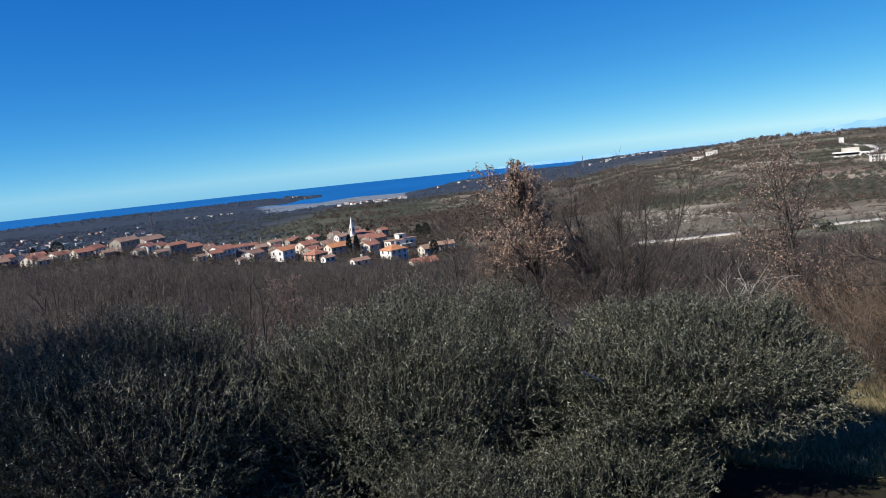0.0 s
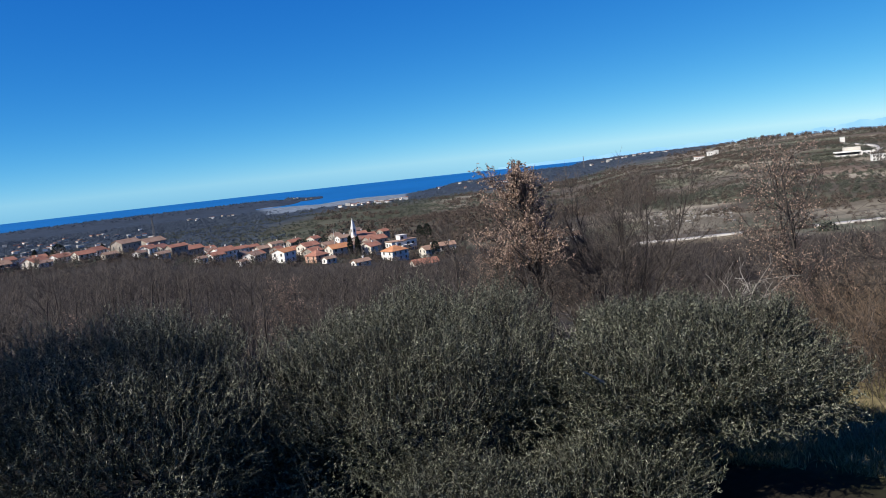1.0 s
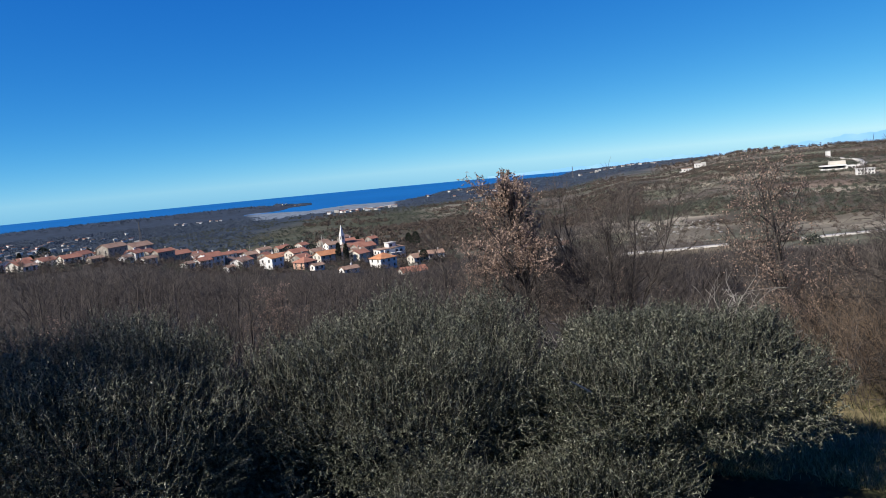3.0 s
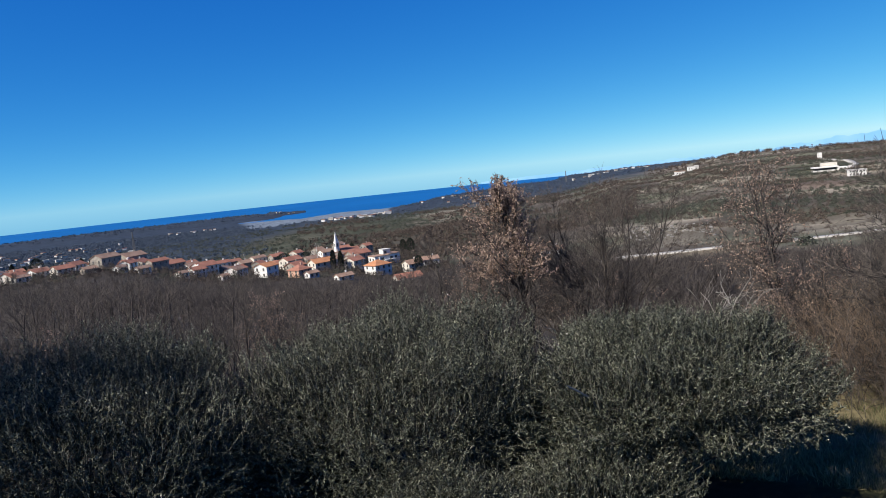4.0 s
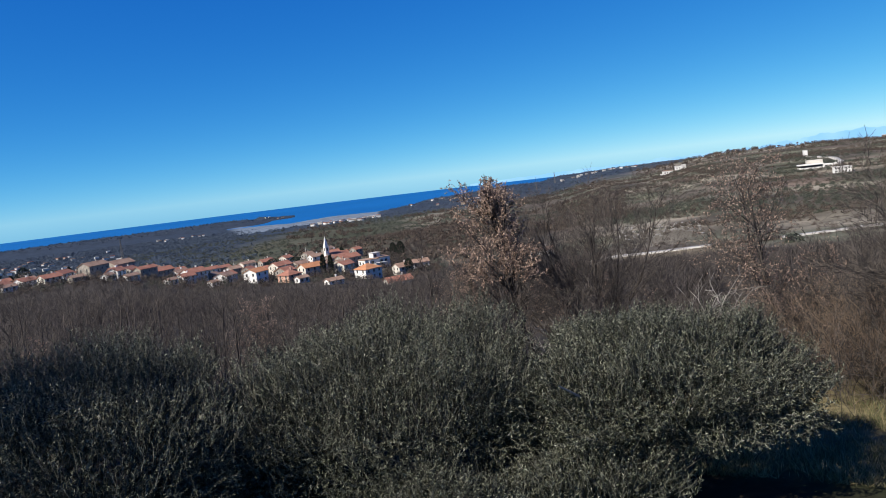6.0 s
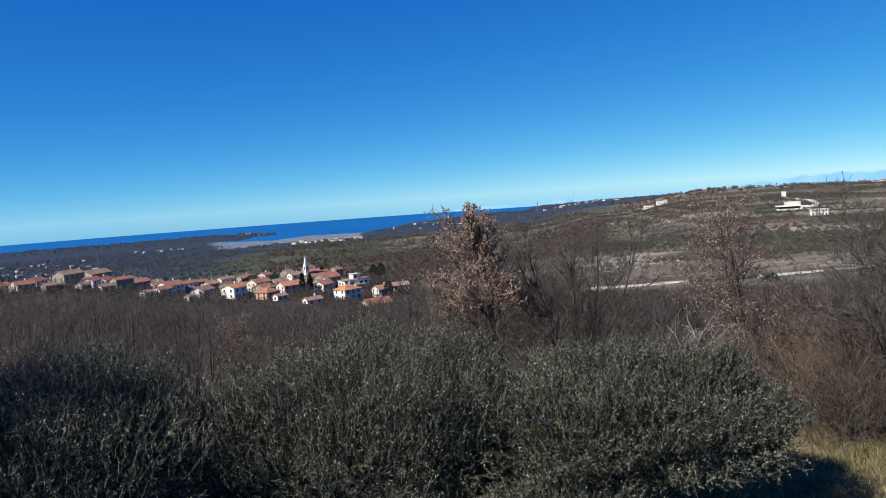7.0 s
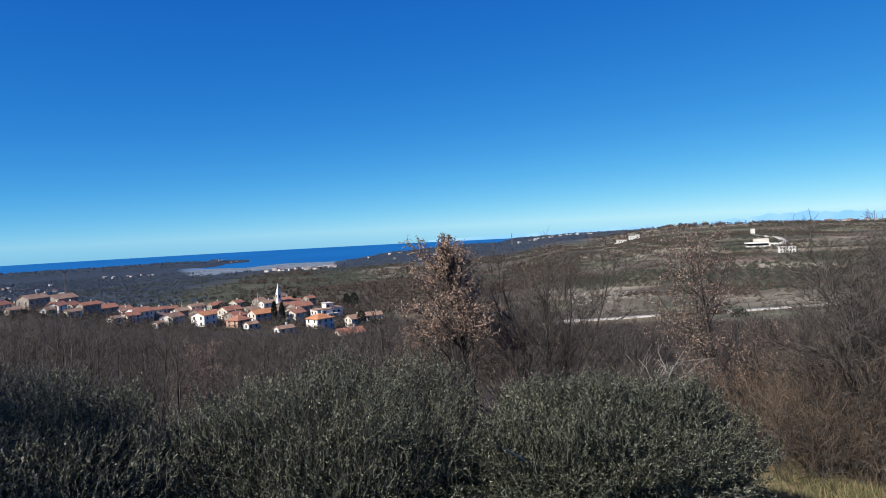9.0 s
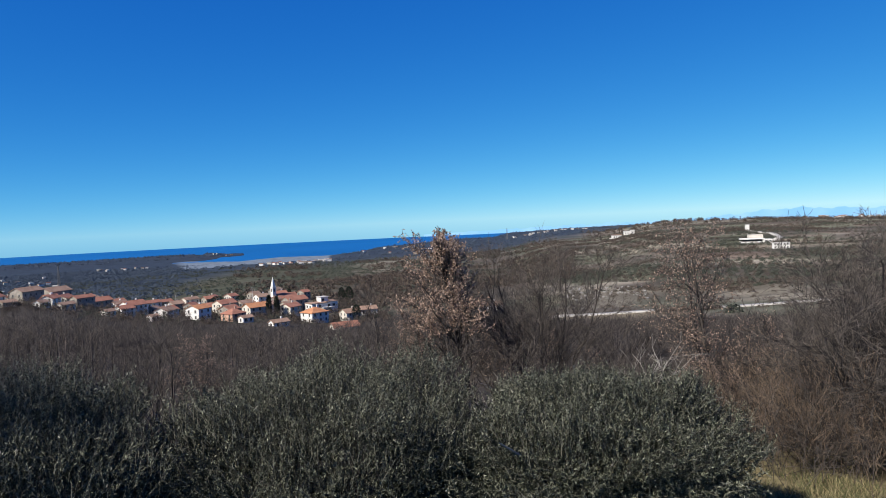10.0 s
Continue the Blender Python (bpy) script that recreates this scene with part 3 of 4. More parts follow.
def clumps(rng, x, y, size, flat=0.8, blades=60, leaf=0.28):
    """Ragged bush shapes, each of many small three-cornered leaf clusters."""
    n = len(x)
    c = np.stack([x, y, ground_z(x, y)], 1)
    d = unit(rng.normal(size=(n, blades, 3)))
    d[..., 2] = np.abs(d[..., 2])
    p = c[:, None] + d * (size[:, None, None] * rng.uniform(0.45, 1.0, (n, blades, 1))) * [1, 1, flat * 1.5]
    a = rng.normal(size=(n, blades, 3))
    b = rng.normal(size=(n, blades, 3))
    s = size[:, None, None] * leaf
    v = np.stack([p + unit(a) * s, p + unit(b) * s, p - unit(a + b) * s], 2).reshape(-1, 3)
    return v, np.arange(n * blades * 3).reshape(-1, 3)


def scatter(rng, count, az_lo, az_hi, r_lo, r_hi):
    az = rng.uniform(az_lo, az_hi, count)
    r = np.sqrt(rng.uniform(r_lo ** 2, r_hi ** 2, count))
    return az, r, r * np.sin(np.radians(az)), r * np.cos(np.radians(az))


def build_scrub():
    rng = np.random.default_rng(8)
    green, brown, maquis = [], [], []
    # hedges along the terraces
    for i in range(420):
        az, r = rng.uniform(12, 42), rng.uniform(420, 1400)
        x0, y0 = polar(az, r)
        n = int(rng.integers(8, 34))
        run = np.arange(n) * 3.2 + rng.normal(size=n) * 0.8
        tilt = radians(az) + rng.normal() * 0.2
        x = x0 + run * math.cos(tilt)
        y = y0 - run * math.sin(tilt) + rng.normal(size=n) * 1.5
        (green if rng.random() < 0.45 else brown).append(clumps(rng, x, y, rng.uniform(0.9, 2.1, n), blades=46, leaf=0.2))
    az, r, x, y = scatter(rng, 900, 14, 41, 450, 800)
    tall = rng.uniform(0.5, 1.5, 900)
    pale = rng.random(900) < 0.4
    green.append(clumps(rng, x[pale], y[pale], tall[pale], blades=40, leaf=0.2))
    brown.append(clumps(rng, x[~pale], y[~pale], tall[~pale], blades=40, leaf=0.2))
    # thickets on the hillside
    for i in range(75):
        az, r = rng.uniform(10, 42), rng.uniform(430, 1250)
        x0, y0 = polar(az, r)
        n = int(rng.integers(20, 70))
        x, y = x0 + rng.normal(size=n) * 26, y0 + rng.normal(size=n) * 9
        (green if rng.random() < 0.2 else brown).append(clumps(rng, x, y, rng.uniform(1.4, 3.0, n), blades=46, leaf=0.2))
    # rows of olives
    for az, r, nx, ny, gap in ((31, 640, 9, 4, 8), (33.5, 560, 10, 5, 8), (29, 520, 9, 4, 8), (26, 1050, 10, 3, 11), (20, 600, 8, 4, 7), (23, 560, 8, 4, 7), (17.5, 560, 8, 4, 7), (36, 700, 8, 4, 9), (30, 930, 8, 3, 10)):
        x0, y0 = polar(az, r)
        gx, gy = np.meshgrid(np.arange(nx) - nx / 2, np.arange(ny) - ny / 2)
        x = x0 + gx.ravel() * gap * 1.2 + rng.normal(size=gx.size)
        y = y0 + gy.ravel() * gap * 2.2 + rng.normal(size=gx.size) * 2
        green.append(clumps(rng, x, y, rng.uniform(1.8, 2.9, gx.size), blades=110, leaf=0.17))
    # skyline trees on the crest
    az, r, x, y = scatter(rng, 420, 18, 42, 1300, 1700)
    brown.append(clumps(rng, x, y, rng.uniform(2.5, 5.5, 420), blades=36, flat=0.9))
    # groves and thickets on the plain past the village
    az, r, x, y = scatter(rng, 8500, -34, 14, 580, 1600)
    patch = wave(x, y, 240, 31) + 0.5 * wave(x, y, 90, 32)
    on = patch > -0.12
    green.append(clumps(rng, x[on], y[on], rng.uniform(1.3, 2.9, on.sum()), blades=26))
    az, r, x, y = scatter(rng, 2400, -10, 16, 520, 1500)
    patch = wave(x, y, 260, 33)
    on = patch > 0.0
    brown.append(clumps(rng, x[on], y[on], rng.uniform(2.4, 4.6, on.sum()), blades=30))
    az, r, x, y = scatter(rng, 2600, -4, 17, 440, 900)
    on = wave(x, y, 200, 34) > -0.25
    brown.append(clumps(rng, x[on], y[on], rng.uniform(1.8, 3.4, on.sum()), blades=30, flat=0.9))
    az, r, x, y = scatter(rng, 9000, -40, -12, 620, 2300)
    soft = az + np.abs(rng.normal(size=len(az))) * 3 < -12
    x, y = x[soft], y[soft]
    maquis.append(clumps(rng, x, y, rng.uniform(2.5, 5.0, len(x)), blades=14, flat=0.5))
    # woods along the coast
    az, r, x, y = scatter(rng, 5200, -40, 24, 1600, 3350)
    ok = ground_z(x, y) > SEA_Z + 5
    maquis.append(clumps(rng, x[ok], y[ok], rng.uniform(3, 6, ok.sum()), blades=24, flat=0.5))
    az, r, x, y = scatter(rng, 520, -36, 2, 362, 440)
    brown.append(clumps(rng, x, y, rng.uniform(1.2, 2.8, 520), blades=60, leaf=0.17, flat=1.0))
    az, r, x, y = scatter(rng, 300, -36, 2, 380, 520)
    green.append(clumps(rng, x, y, rng.uniform(1.0, 2.6, 300), blades=60, leaf=0.17))
    # shrubs among the village gardens and along the track
    az, r, x, y = scatter(rng, 420, -34, 3, 350, 580)
    green.append(clumps(rng, x, y, rng.uniform(1.0, 3.0, 420), blades=90, leaf=0.13, flat=0.9))
    az, r, x, y = scatter(rng, 560, 12, 40, 300, 460)
    brown.append(clumps(rng, x, y, rng.uniform(0.5, 1.6, 560), blades=110, leaf=0.12))
    x0, y0 = polar(28.6, 285)
    green.append(clumps(rng, np.array([x0, x0 + 2, x0 - 1.5]), np.array([y0, y0 + 1, y0 - 1]), np.array([3.4, 2.6, 2.6]), blades=160, leaf=0.16))
    # hedge bank along the near side of the track
    az = np.linspace(23.2, 27.7, 60) + rng.normal(size=60) * 0.05
    r = np.interp(az, [22.5, 26, 28], [298, 306, 312]) - 5.5 + rng.normal(size=60) * 0.8
    brown.append(clumps(rng, r * np.sin(np.radians(az)), r * np.cos(np.radians(az)), rng.uniform(1.0, 1.7, 60), blades=110, leaf=0.14))
    v, f = merge(*green)
    tagged(new("evergreen_scrub", mesh_of("evergreen_scrub", v, f, SHRUB_GREEN)), "dark green olive groves and evergreen scrub on the fields", "shrubs", kind="stuff")
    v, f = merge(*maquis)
    tagged(new("maquis", mesh_of("maquis", v, f, SHRUB_HAZE)), "maquis woods along the far coast, tinted blue-grey as haze", "woodland", kind="stuff")
    v, f = merge(*brown)
    tagged(new("bare_scrub", mesh_of("bare_scrub", v, f, SHRUB_BROWN)), "brown leafless hedges and thickets on the hillside", "shrubs", kind="stuff")


build_scrub()

# ---- the olives in front ----


def olive_tree(seed, wide, deep, tall, shoots, label, skirt=0.3, lobes=26):
    """Gnarled trunk and limbs under a crown of leafy lobes: upright shoots above, hanging ones below, and dark gaps between."""
    rng = np.random.default_rng(seed)
    tree = new("olive_tree")
    n = 3
    pos = rng.normal(size=(n, 3)) * [0.15, 0.15, 0] + [0, 0, -0.2]
    way = unit(np.array([0, 0, 1.0]) + rng.normal(size=(n, 3)) * [0.4, 0.4, 0])
    lv = grow(rng, pos, way, np.full(n, tall * 0.55), np.full(n, 0.11), [
        (5, 0.2, 0.05, 5, 50, 0.8, 0.3), (4, 0.2, 0.05, 6, 45, 0.6, 0.2), (3, 0.2, 0.1, 0, 0, 0, 0)])
    scale = np.array([wide / (tall * 1.3), deep / (tall * 1.3), 0.95])
    lv = [(s[0] * scale, s[1] * scale, s[2], s[3]) for s in lv]
    tv, tf = merge(*[prisms(*s, k=6) for s in lv])
    part_mesh("trunk", mesh_of("trunk", tv, tf, BARK), tree)
    # each shoot belongs to the nearest of the lobes; towards a lobe's rim the crown falls back
    d = unit(rng.normal(size=(shoots, 3)) * [1, 1, 0.9])
    d[:, 2] = np.where(d[:, 2] < -0.6, -d[:, 2], d[:, 2])
    lobe = unit(rng.normal(size=(lobes * 3, 3)) * [1, 1, 0.8] + [0, 0, 0.15])
    nearest = np.arccos(np.clip(d @ lobe.T, -1, 1))
    which = nearest.argmin(1)
    rim = nearest.min(1) / math.sqrt(4.0 / (lobes * 3))
    swell = rng.uniform(0.88, 1.1, lobes * 3)[which] * (1.03 - 0.11 * np.clip(rim, 0, 1.6) ** 2)
    boxy = d / (np.abs(d) ** 2.6).sum(1, keepdims=True) ** (1 / 2.6)   # fuller shoulders than a ball
    frac = (1 - 0.45 * rng.random(shoots) ** 1.4) * swell
    middle = skirt + (tall - skirt) * 0.36
    p = boxy * frac[:, None] * [wide / 2, deep / 2, 1.0]
    p[:, 2] = np.where(p[:, 2] > 0, p[:, 2] * (tall - middle), p[:, 2] * (middle - skirt) * 1.7) + middle
    p[:, 2] = np.maximum(p[:, 2], skirt + 0.25 * rng.random(shoots))
    way = unit(d * 0.6 + [0, 0, 0.12] + np.array([0, 0, 0.75]) * np.clip(0.3 + d[:, 2:3] * 1.6, -0.2, 1.25) + rng.normal(size=(shoots, 3)) * 0.38)
    length = rng.uniform(0.16, 0.5, shoots) * np.clip(0.8 + 0.7 * d[:, 2], 0.75, 1.5) * np.where(rng.random(shoots) < 0.12, 1.5, 1.0)
    p = p - way * length[:, None] * 0.6
    bend = unit(way + rng.normal(size=way.shape) * 0.35)
    mid = p + way * length[:, None] * 0.5
    tip = mid + bend * length[:, None] * 0.5
    sv, sf = merge(prisms(p, mid, np.full(shoots, 0.006), np.full(shoots, 0.0045)), prisms(mid, tip, np.full(shoots, 0.0045), np.full(shoots, 0.002)))
    part_mesh("shoot_growth", mesh_of("shoots", sv, sf, SHOOT_OLIVE), tree, "thin grey-green shoots")
    m = 24
    t = (np.arange(m)[None] + rng.random((shoots, m))) / m
    first_half = (t < 0.5)[..., None]
    base = np.where(first_half, p[:, None] + (mid - p)[:, None] * (t * 2)[..., None], mid[:, None] + (tip - mid)[:, None] * (t * 2 - 1)[..., None]).reshape(-1, 3)
    w = np.repeat(way, m, 0)
    ld = unit(w * 0.75 + across(w, rng) * 0.8)
    lv_, lf_ = leaves(base, ld, across(ld, rng), rng.uniform(0.038, 0.068, len(base)), rng.uniform(0.01, 0.016, len(base)))
    part_mesh("foliage", mesh_of("foliage", lv_, lf_, LEAF_OLIVE), tree, "narrow silvery grey-green leaves")
    return tagged(tree, label, "olive tree", "olive trees on the slope")


def stand(tree, az, r, turn=0.0, size=1.0):
    tree.matrix_basis = Matrix.LocRotScale(at(az, r), Euler((0, 0, turn)), (size, size, size))
    return tree


OLIVE_M = stand(olive_tree(41, 6.9, 5.0, 3.55, 15000, "broad bushy olive tree with upright silvery shoots", 0.1), -3.2, 12.9)
OLIVE_R = stand(olive_tree(42, 5.1, 4.2, 3.1, 11000, "rounded olive tree beside the patch of grass", 1.2), 18.3, 12.3)
OLIVE_L = stand(olive_tree(43, 6.1, 5.0, 3.7, 12000, "dark olive tree shaded on its near side", 0.1), -27.2, 13.2)


def cut_branch(tree, az, el, r, length, tilt):
    """A pale pruned or dead branch that juts out of the crown."""
    x, y = polar(az, r)
    tip = Vector((x, y, EYE[2] + r * math.tan(radians(el))))
    root = tip + Vector((math.sin(tilt) * length, 0.5 * length, -math.cos(tilt) * length))
    inv = tree.matrix_basis.inverted()
    a, b = inv @ root, inv @ tip
    v, f = prisms(np.array([a[:], b[:]]), np.array([b[:], (b + (b - a) * 0.25 + Vector((0.03, 0, -0.02)))[:]]), np.array([0.02, 0.014]), np.array([0.014, 0.006]), 6)
    part_mesh("cut_branch", mesh_of("cut_branch", v, f, BARK_PALE), tree, "pale bare broken branch")


cut_branch(OLIVE_R, 10.55, -17.8, 10.3, 0.4, 0.9)


def thicket(seed, name, count, spread, height, mat, label, r0=0.007):
    """A tangle of thin stems that fork towards their tips."""
    rng = np.random.default_rng(seed)
    pos = rng.normal(size=(count, 3)) * [spread, spread * 0.6, 0]
    way = unit(rng.normal(size=(count, 3)) * [0.35, 0.35, 0] + [0, 0, 1])
    lv = grow(rng, pos, way, height * rng.uniform(0.5, 1.1, count), np.full(count, r0), [
        (5, 0.12, 0.03, 7, 30, 0.5, 0.2), (3, 0.2, 0.05, 4, 35, 0.5, 0.2), (2, 0.2, 0.0, 0, 0, 0, 0)])
    ob = new(name)
    for part_name, stage in (("stem", lv[:1]), ("twig", lv[1:])):
        v, f = merge(*[prisms(s[0], s[1], np.maximum(s[2], 0.004), np.maximum(s[3], 0.003)) for s in stage])
        tagged(part_mesh(part_name, mesh_of(part_name, v, f, mat), ob), kind="stuff")
    return tagged(ob, label, "shrub")


BUSH = thicket(51, "thicket", 100, 1.1, 2.6, TWIG_RUSSET, "tangled russet-brown leafless thicket beside the grass")
BUSH_GREY = thicket(52, "thicket", 100, 1.2, 2.4, TWIG, "tangled grey-brown leafless thicket behind the grass")
stand(BUSH, 33.5, 19.0)
stand(BUSH_GREY, 37.0, 18.6)
for k, (az, r, s) in enumerate(((30.8, 20.5, 0.8), (35.5, 22, 1.1), (40, 19.5, 1.0), (29, 23, 1.0), (33, 24, 1.1), (27.5, 25, 0.8), (22, 25, 0.7), (38, 24, 1.2), (-35.5, 18, 1.0), (17, 24, 0.7))):
    src = (BUSH, BUSH_GREY)[0 if k in (0, 2, 8) else 1]
    copy_thing(src, Matrix.LocRotScale(at(az, r), Euler((0, 0, k * 1.7)), (s, s, s)))
OLIVE_S = stand(olive_tree(44, 3.0, 2.0, 1.5, 2600, "low young olive bush in front of the bigger trees", 0.1), 12.5, 10.8)
# added tree out of view, there only to throw shade on OLIVE_L
SHADE_TREE = stand(olive_tree(45, 6.4, 5.4, 8.8, 6300, "unseen tall evergreen tree added to shade the left olive", 2.0), -50.0, 14.2)
copy_thing(OLIVE_S, Matrix.LocRotScale(at(0.0, 10.3), Euler((0, 0, 2.5)), (1, 1, 0.9)))
copy_thing(OLIVE_S, Matrix.LocRotScale(at(-28, 10.4), Euler((0, 0, 4.0)), (1, 1, 1)))


def build_grass():
    rng = np.random.default_rng(60)
    n = 44000
    az, r = rng.uniform(18, 44, n), rng.uniform(13.0, 18, n)
    x, y = r * np.sin(np.radians(az)), r * np.cos(np.radians(az))
    on = wave(x, y, 1.6, 61) + rng.uniform(-0.5, 0.6, n) > 0
    x, y = x[on], y[on]
    base = np.stack([x, y, ground_z(x, y) - 0.01], 1)
    d = unit(rng.normal(size=base.shape) * [0.5, 0.5, 0] + [0, 0, 0.8])
    v, f = leaves(base, d, across(d, rng), rng.uniform(0.08, 0.28, len(x)), rng.uniform(0.008, 0.016, len(x)))
    return tagged(new("grass", mesh_of("grass", v, f, GRASS)), "rough winter grass, part green and part straw-dry", "grass", kind="stuff")


build_grass()

# ---- the village ----


def box(bm, x0, y0, z0, x1, y1, z1):
    vs = [bm.verts.new(c) for c in ((x0, y0, z0), (x1, y0, z0), (x1, y1, z0), (x0, y1, z0), (x0, y0, z1), (x1, y0, z1), (x1, y1, z1), (x0, y1, z1))]
    for q in ((0, 3, 2, 1), (4, 5, 6, 7), (0, 1, 5, 4), (1, 2, 6, 5), (2, 3, 7, 6), (3, 0, 4, 7)):
        bm.faces.new([vs[i] for i in q])


WINDOWS = {}


def window_meshes(w, h):
    """Meshes of a window w by h in the plane y = 0: pane, frame with sill, one shutter."""
    key = (w, h)
    if key not in WINDOWS:
        made = []
        for name, mat, boxes in (
                ("pane", GLASS_DARK, ((-w / 2, -0.02, 0, w / 2, 0.1, h),)),
                ("frame", FRAME_WHITE, ((-w / 2 - 0.12, -0.07, -0.05, -w / 2, 0.1, h + 0.1), (w / 2, -0.07, -0.05, w / 2 + 0.12, 0.1, h + 0.1), (-w / 2, -0.07, h, w / 2, 0.1, h + 0.1),
                                        (-w / 2 - 0.15, -0.16, -0.17, w / 2 + 0.15, 0.1, -0.05), (-0.04, -0.05, 0, 0.04, 0.05, h)))):
            bm = bmesh.new()
            for b in boxes:
                box(bm, *b)
            me = bpy.data.meshes.new(name)
            bm.to_mesh(me)
            bm.free()
            me.materials.append(mat)
            made.append(me)
        WINDOWS[key] = made
    return WINDOWS[key]


def add_window(house, x, y, z, turn, w=1.0, h=1.4):
    pane, fr = window_meshes(w, h)
    win = part_mesh("window", fr, house)
    win.matrix_basis = pose(x, y, z, 0, 0, turn)
    part_mesh("pane", pane, win)


def gable_house(az, r, w, d, h, turn, wall, tile, label, storeys=2, rise=0.24, hip=False, sink=0.0, chimney=True):
    """A house w by d with walls h high; the ridge runs along w."""
    house = new("house")
    house.matrix_basis = Matrix.Translation(at(az, r, -sink)) @ pose(0, 0, 0, 0, 0, turn - az)
    bm = bmesh.new()
    top = h + d / 2 * rise * 2
    lo = -3.0
    if hip:
        box(bm, -w / 2, -d / 2, lo, w / 2, d / 2, h)
    else:
        ring = [(-d / 2, lo), (d / 2, lo), (d / 2, h), (0, top), (-d / 2, h)]
        a = [bm.verts.new((-w / 2, q, z)) for q, z in ring]
        b = [bm.verts.new((w / 2, q, z)) for q, z in ring]
        bm.faces.new(a[::-1])
        bm.faces.new(b)
        for i in range(5):
            bm.faces.new((a[i], a[(i + 1) % 5], b[(i + 1) % 5], b[i]))
    part("wall", bm, wall, house)
    bm = bmesh.new()
    o, th = 0.45, 0.22
    slope = (top - h) / (d / 2)
    e = h - o * slope + 0.03
    if hip:
        rr = max(0.2, w / 2 - d / 2)
        pts = [(-w / 2 - o, -d / 2 - o, e), (w / 2 + o, -d / 2 - o, e), (w / 2 + o, d / 2 + o, e), (-w / 2 - o, d / 2 + o, e), (-rr, 0, top + 0.03), (rr, 0, top + 0.03)]
        quads = ((0, 1, 5, 4), (2, 3, 4, 5), (1, 2, 5), (3, 0, 4))
    else:
        pts = [(-w / 2 - o, -d / 2 - o, e), (w / 2 + o, -d / 2 - o, e), (w / 2 + o, d / 2 + o, e), (-w / 2 - o, d / 2 + o, e), (-w / 2 - o, 0, top + 0.03), (w / 2 + o, 0, top + 0.03)]
        quads = ((0, 1, 5, 4), (2, 3, 4, 5))
    vs = [bm.verts.new(p) for p in pts]
    for q in quads:
        bm.faces.new([vs[i] for i in q])
    bmesh.ops.recalc_face_normals(bm, faces=bm.faces)
    if sum(f.normal.z for f in bm.faces) < 0:
        bmesh.ops.reverse_faces(bm, faces=bm.faces)
    made = bmesh.ops.extrude_face_region(bm, geom=bm.faces[:])
    for v in made["geom"]:
        if isinstance(v, bmesh.types.BMVert):
            v.co.z += th
    bmesh.ops.recalc_face_normals(bm, faces=bm.faces)
    roof = part("roof", bm, tile, house)
    if chimney:
        bm = bmesh.new()
        cx = w * 0.22
        box(bm, cx - 0.35, 0.4, top - 1.2, cx + 0.35, 1.1, top + 1.0)
        box(bm, cx - 0.45, 0.3, top + 1.0, cx + 0.45, 1.2, top + 1.15)
        part("chimney", bm, wall, roof)
    fl = h / storeys
    for s in range(storeys):
        z = s * fl + fl * 0.32
        for i in range(max(2, int(w / 3.2))):
            k = max(2, int(w / 3.2))
            add_window(house, -w / 2 + w * (i + 0.5) / k, -d / 2, z, 0)
        k = max(1, int(d / 3.4))
        for i in range(k):
            add_window(house, -w / 2, -d / 2 + d * (i + 0.5) / k, z, -90)
    return tagged(house, label, "house", "village houses")


# the ones that stand out
gable_house(-12.75, 400, 9.5, 9.0, 6.0, 48, PLASTER_WHITE, TILE_ORANGE, "white two-storey house with a bright orange tiled roof", rise=0.2)
gable_house(-4.0, 385, 11, 10, 5.6, 38, PLASTER_WHITE, TILE_ORANGE, "cream-white house under an orange hipped roof", hip=True, rise=0.24)
gable_house(-10.2, 385, 9, 9, 4.2, 40, PLASTER_PINK, TILE_RED, "salmon house with a red hipped roof", hip=True, rise=0.25)
gable_house(-8.5, 415, 12, 9, 5.0, 30, PLASTER_CREAM, TILE_ORANGE, "cream house with a long orange roof")
gable_house(-6.0, 430, 9, 8, 5.0, 42, STONE, TILE_OLD, "old stone house with weathered tiles")
gable_house(-5.5, 455, 14, 9, 6.5, 35, STONE, TILE_RED, "stone house with a red roof near the church")
gable_house(-10.8, 455, 12, 9, 5.5, 40, PLASTER_CREAM, TILE_RED, "cream house with a red tiled roof")
gable_house(-17.3, 455, 13, 10, 6.0, 38, PLASTER_WHITE, TILE_RED, "white house with a red-brown tiled roof")
gable_house(-17.9, 430, 9, 7, 4.0, 38, PLASTER_WHITE, TILE_RED, "low white house with a red roof")
gable_house(-20.6, 445, 12, 6, 6.5, 40, STONE, TILE_RED, "tall narrow stone house with a red roof")
gable_house(-24.0, 470, 15, 9, 8.0, 44, STONE, TILE_OLD, "large old stone house with weathered roof")
gable_house(-22.3, 490, 16, 10, 9.0, 42, STONE, TILE_OLD, "large grey stone farmhouse")
gable_house(-19.5, 500, 13, 9, 6.0, 35, STONE, TILE_RED, "stone house with a red roof behind the others")
gable_house(-14.9, 425, 8, 8, 4.5, 42, PLASTER_WHITE, TILE_RED, "small white house with a dull red roof")
gable_house(-1.7, 330, 12, 8, 3.6, 20, PLASTER_CREAM, TILE_RED, "low house with a red roof among bare trees", storeys=1, sink=2.2)
gable_house(-6.8, 335, 8, 5, 2.6, 30, PLASTER_WHITE, TILE_OLD, "low white house hidden among bare trees", storeys=1, sink=0.6)
gable_house(-1.2, 395, 9, 8, 4.5, 30, PLASTER_CREAM, TILE_OLD, "cream house with weathered tiles at the village edge")
gable_house(0.2, 420, 10, 7, 3.4, 15, CONCRETE, TILE_OLD, "low pale house at the village edge", storeys=1)
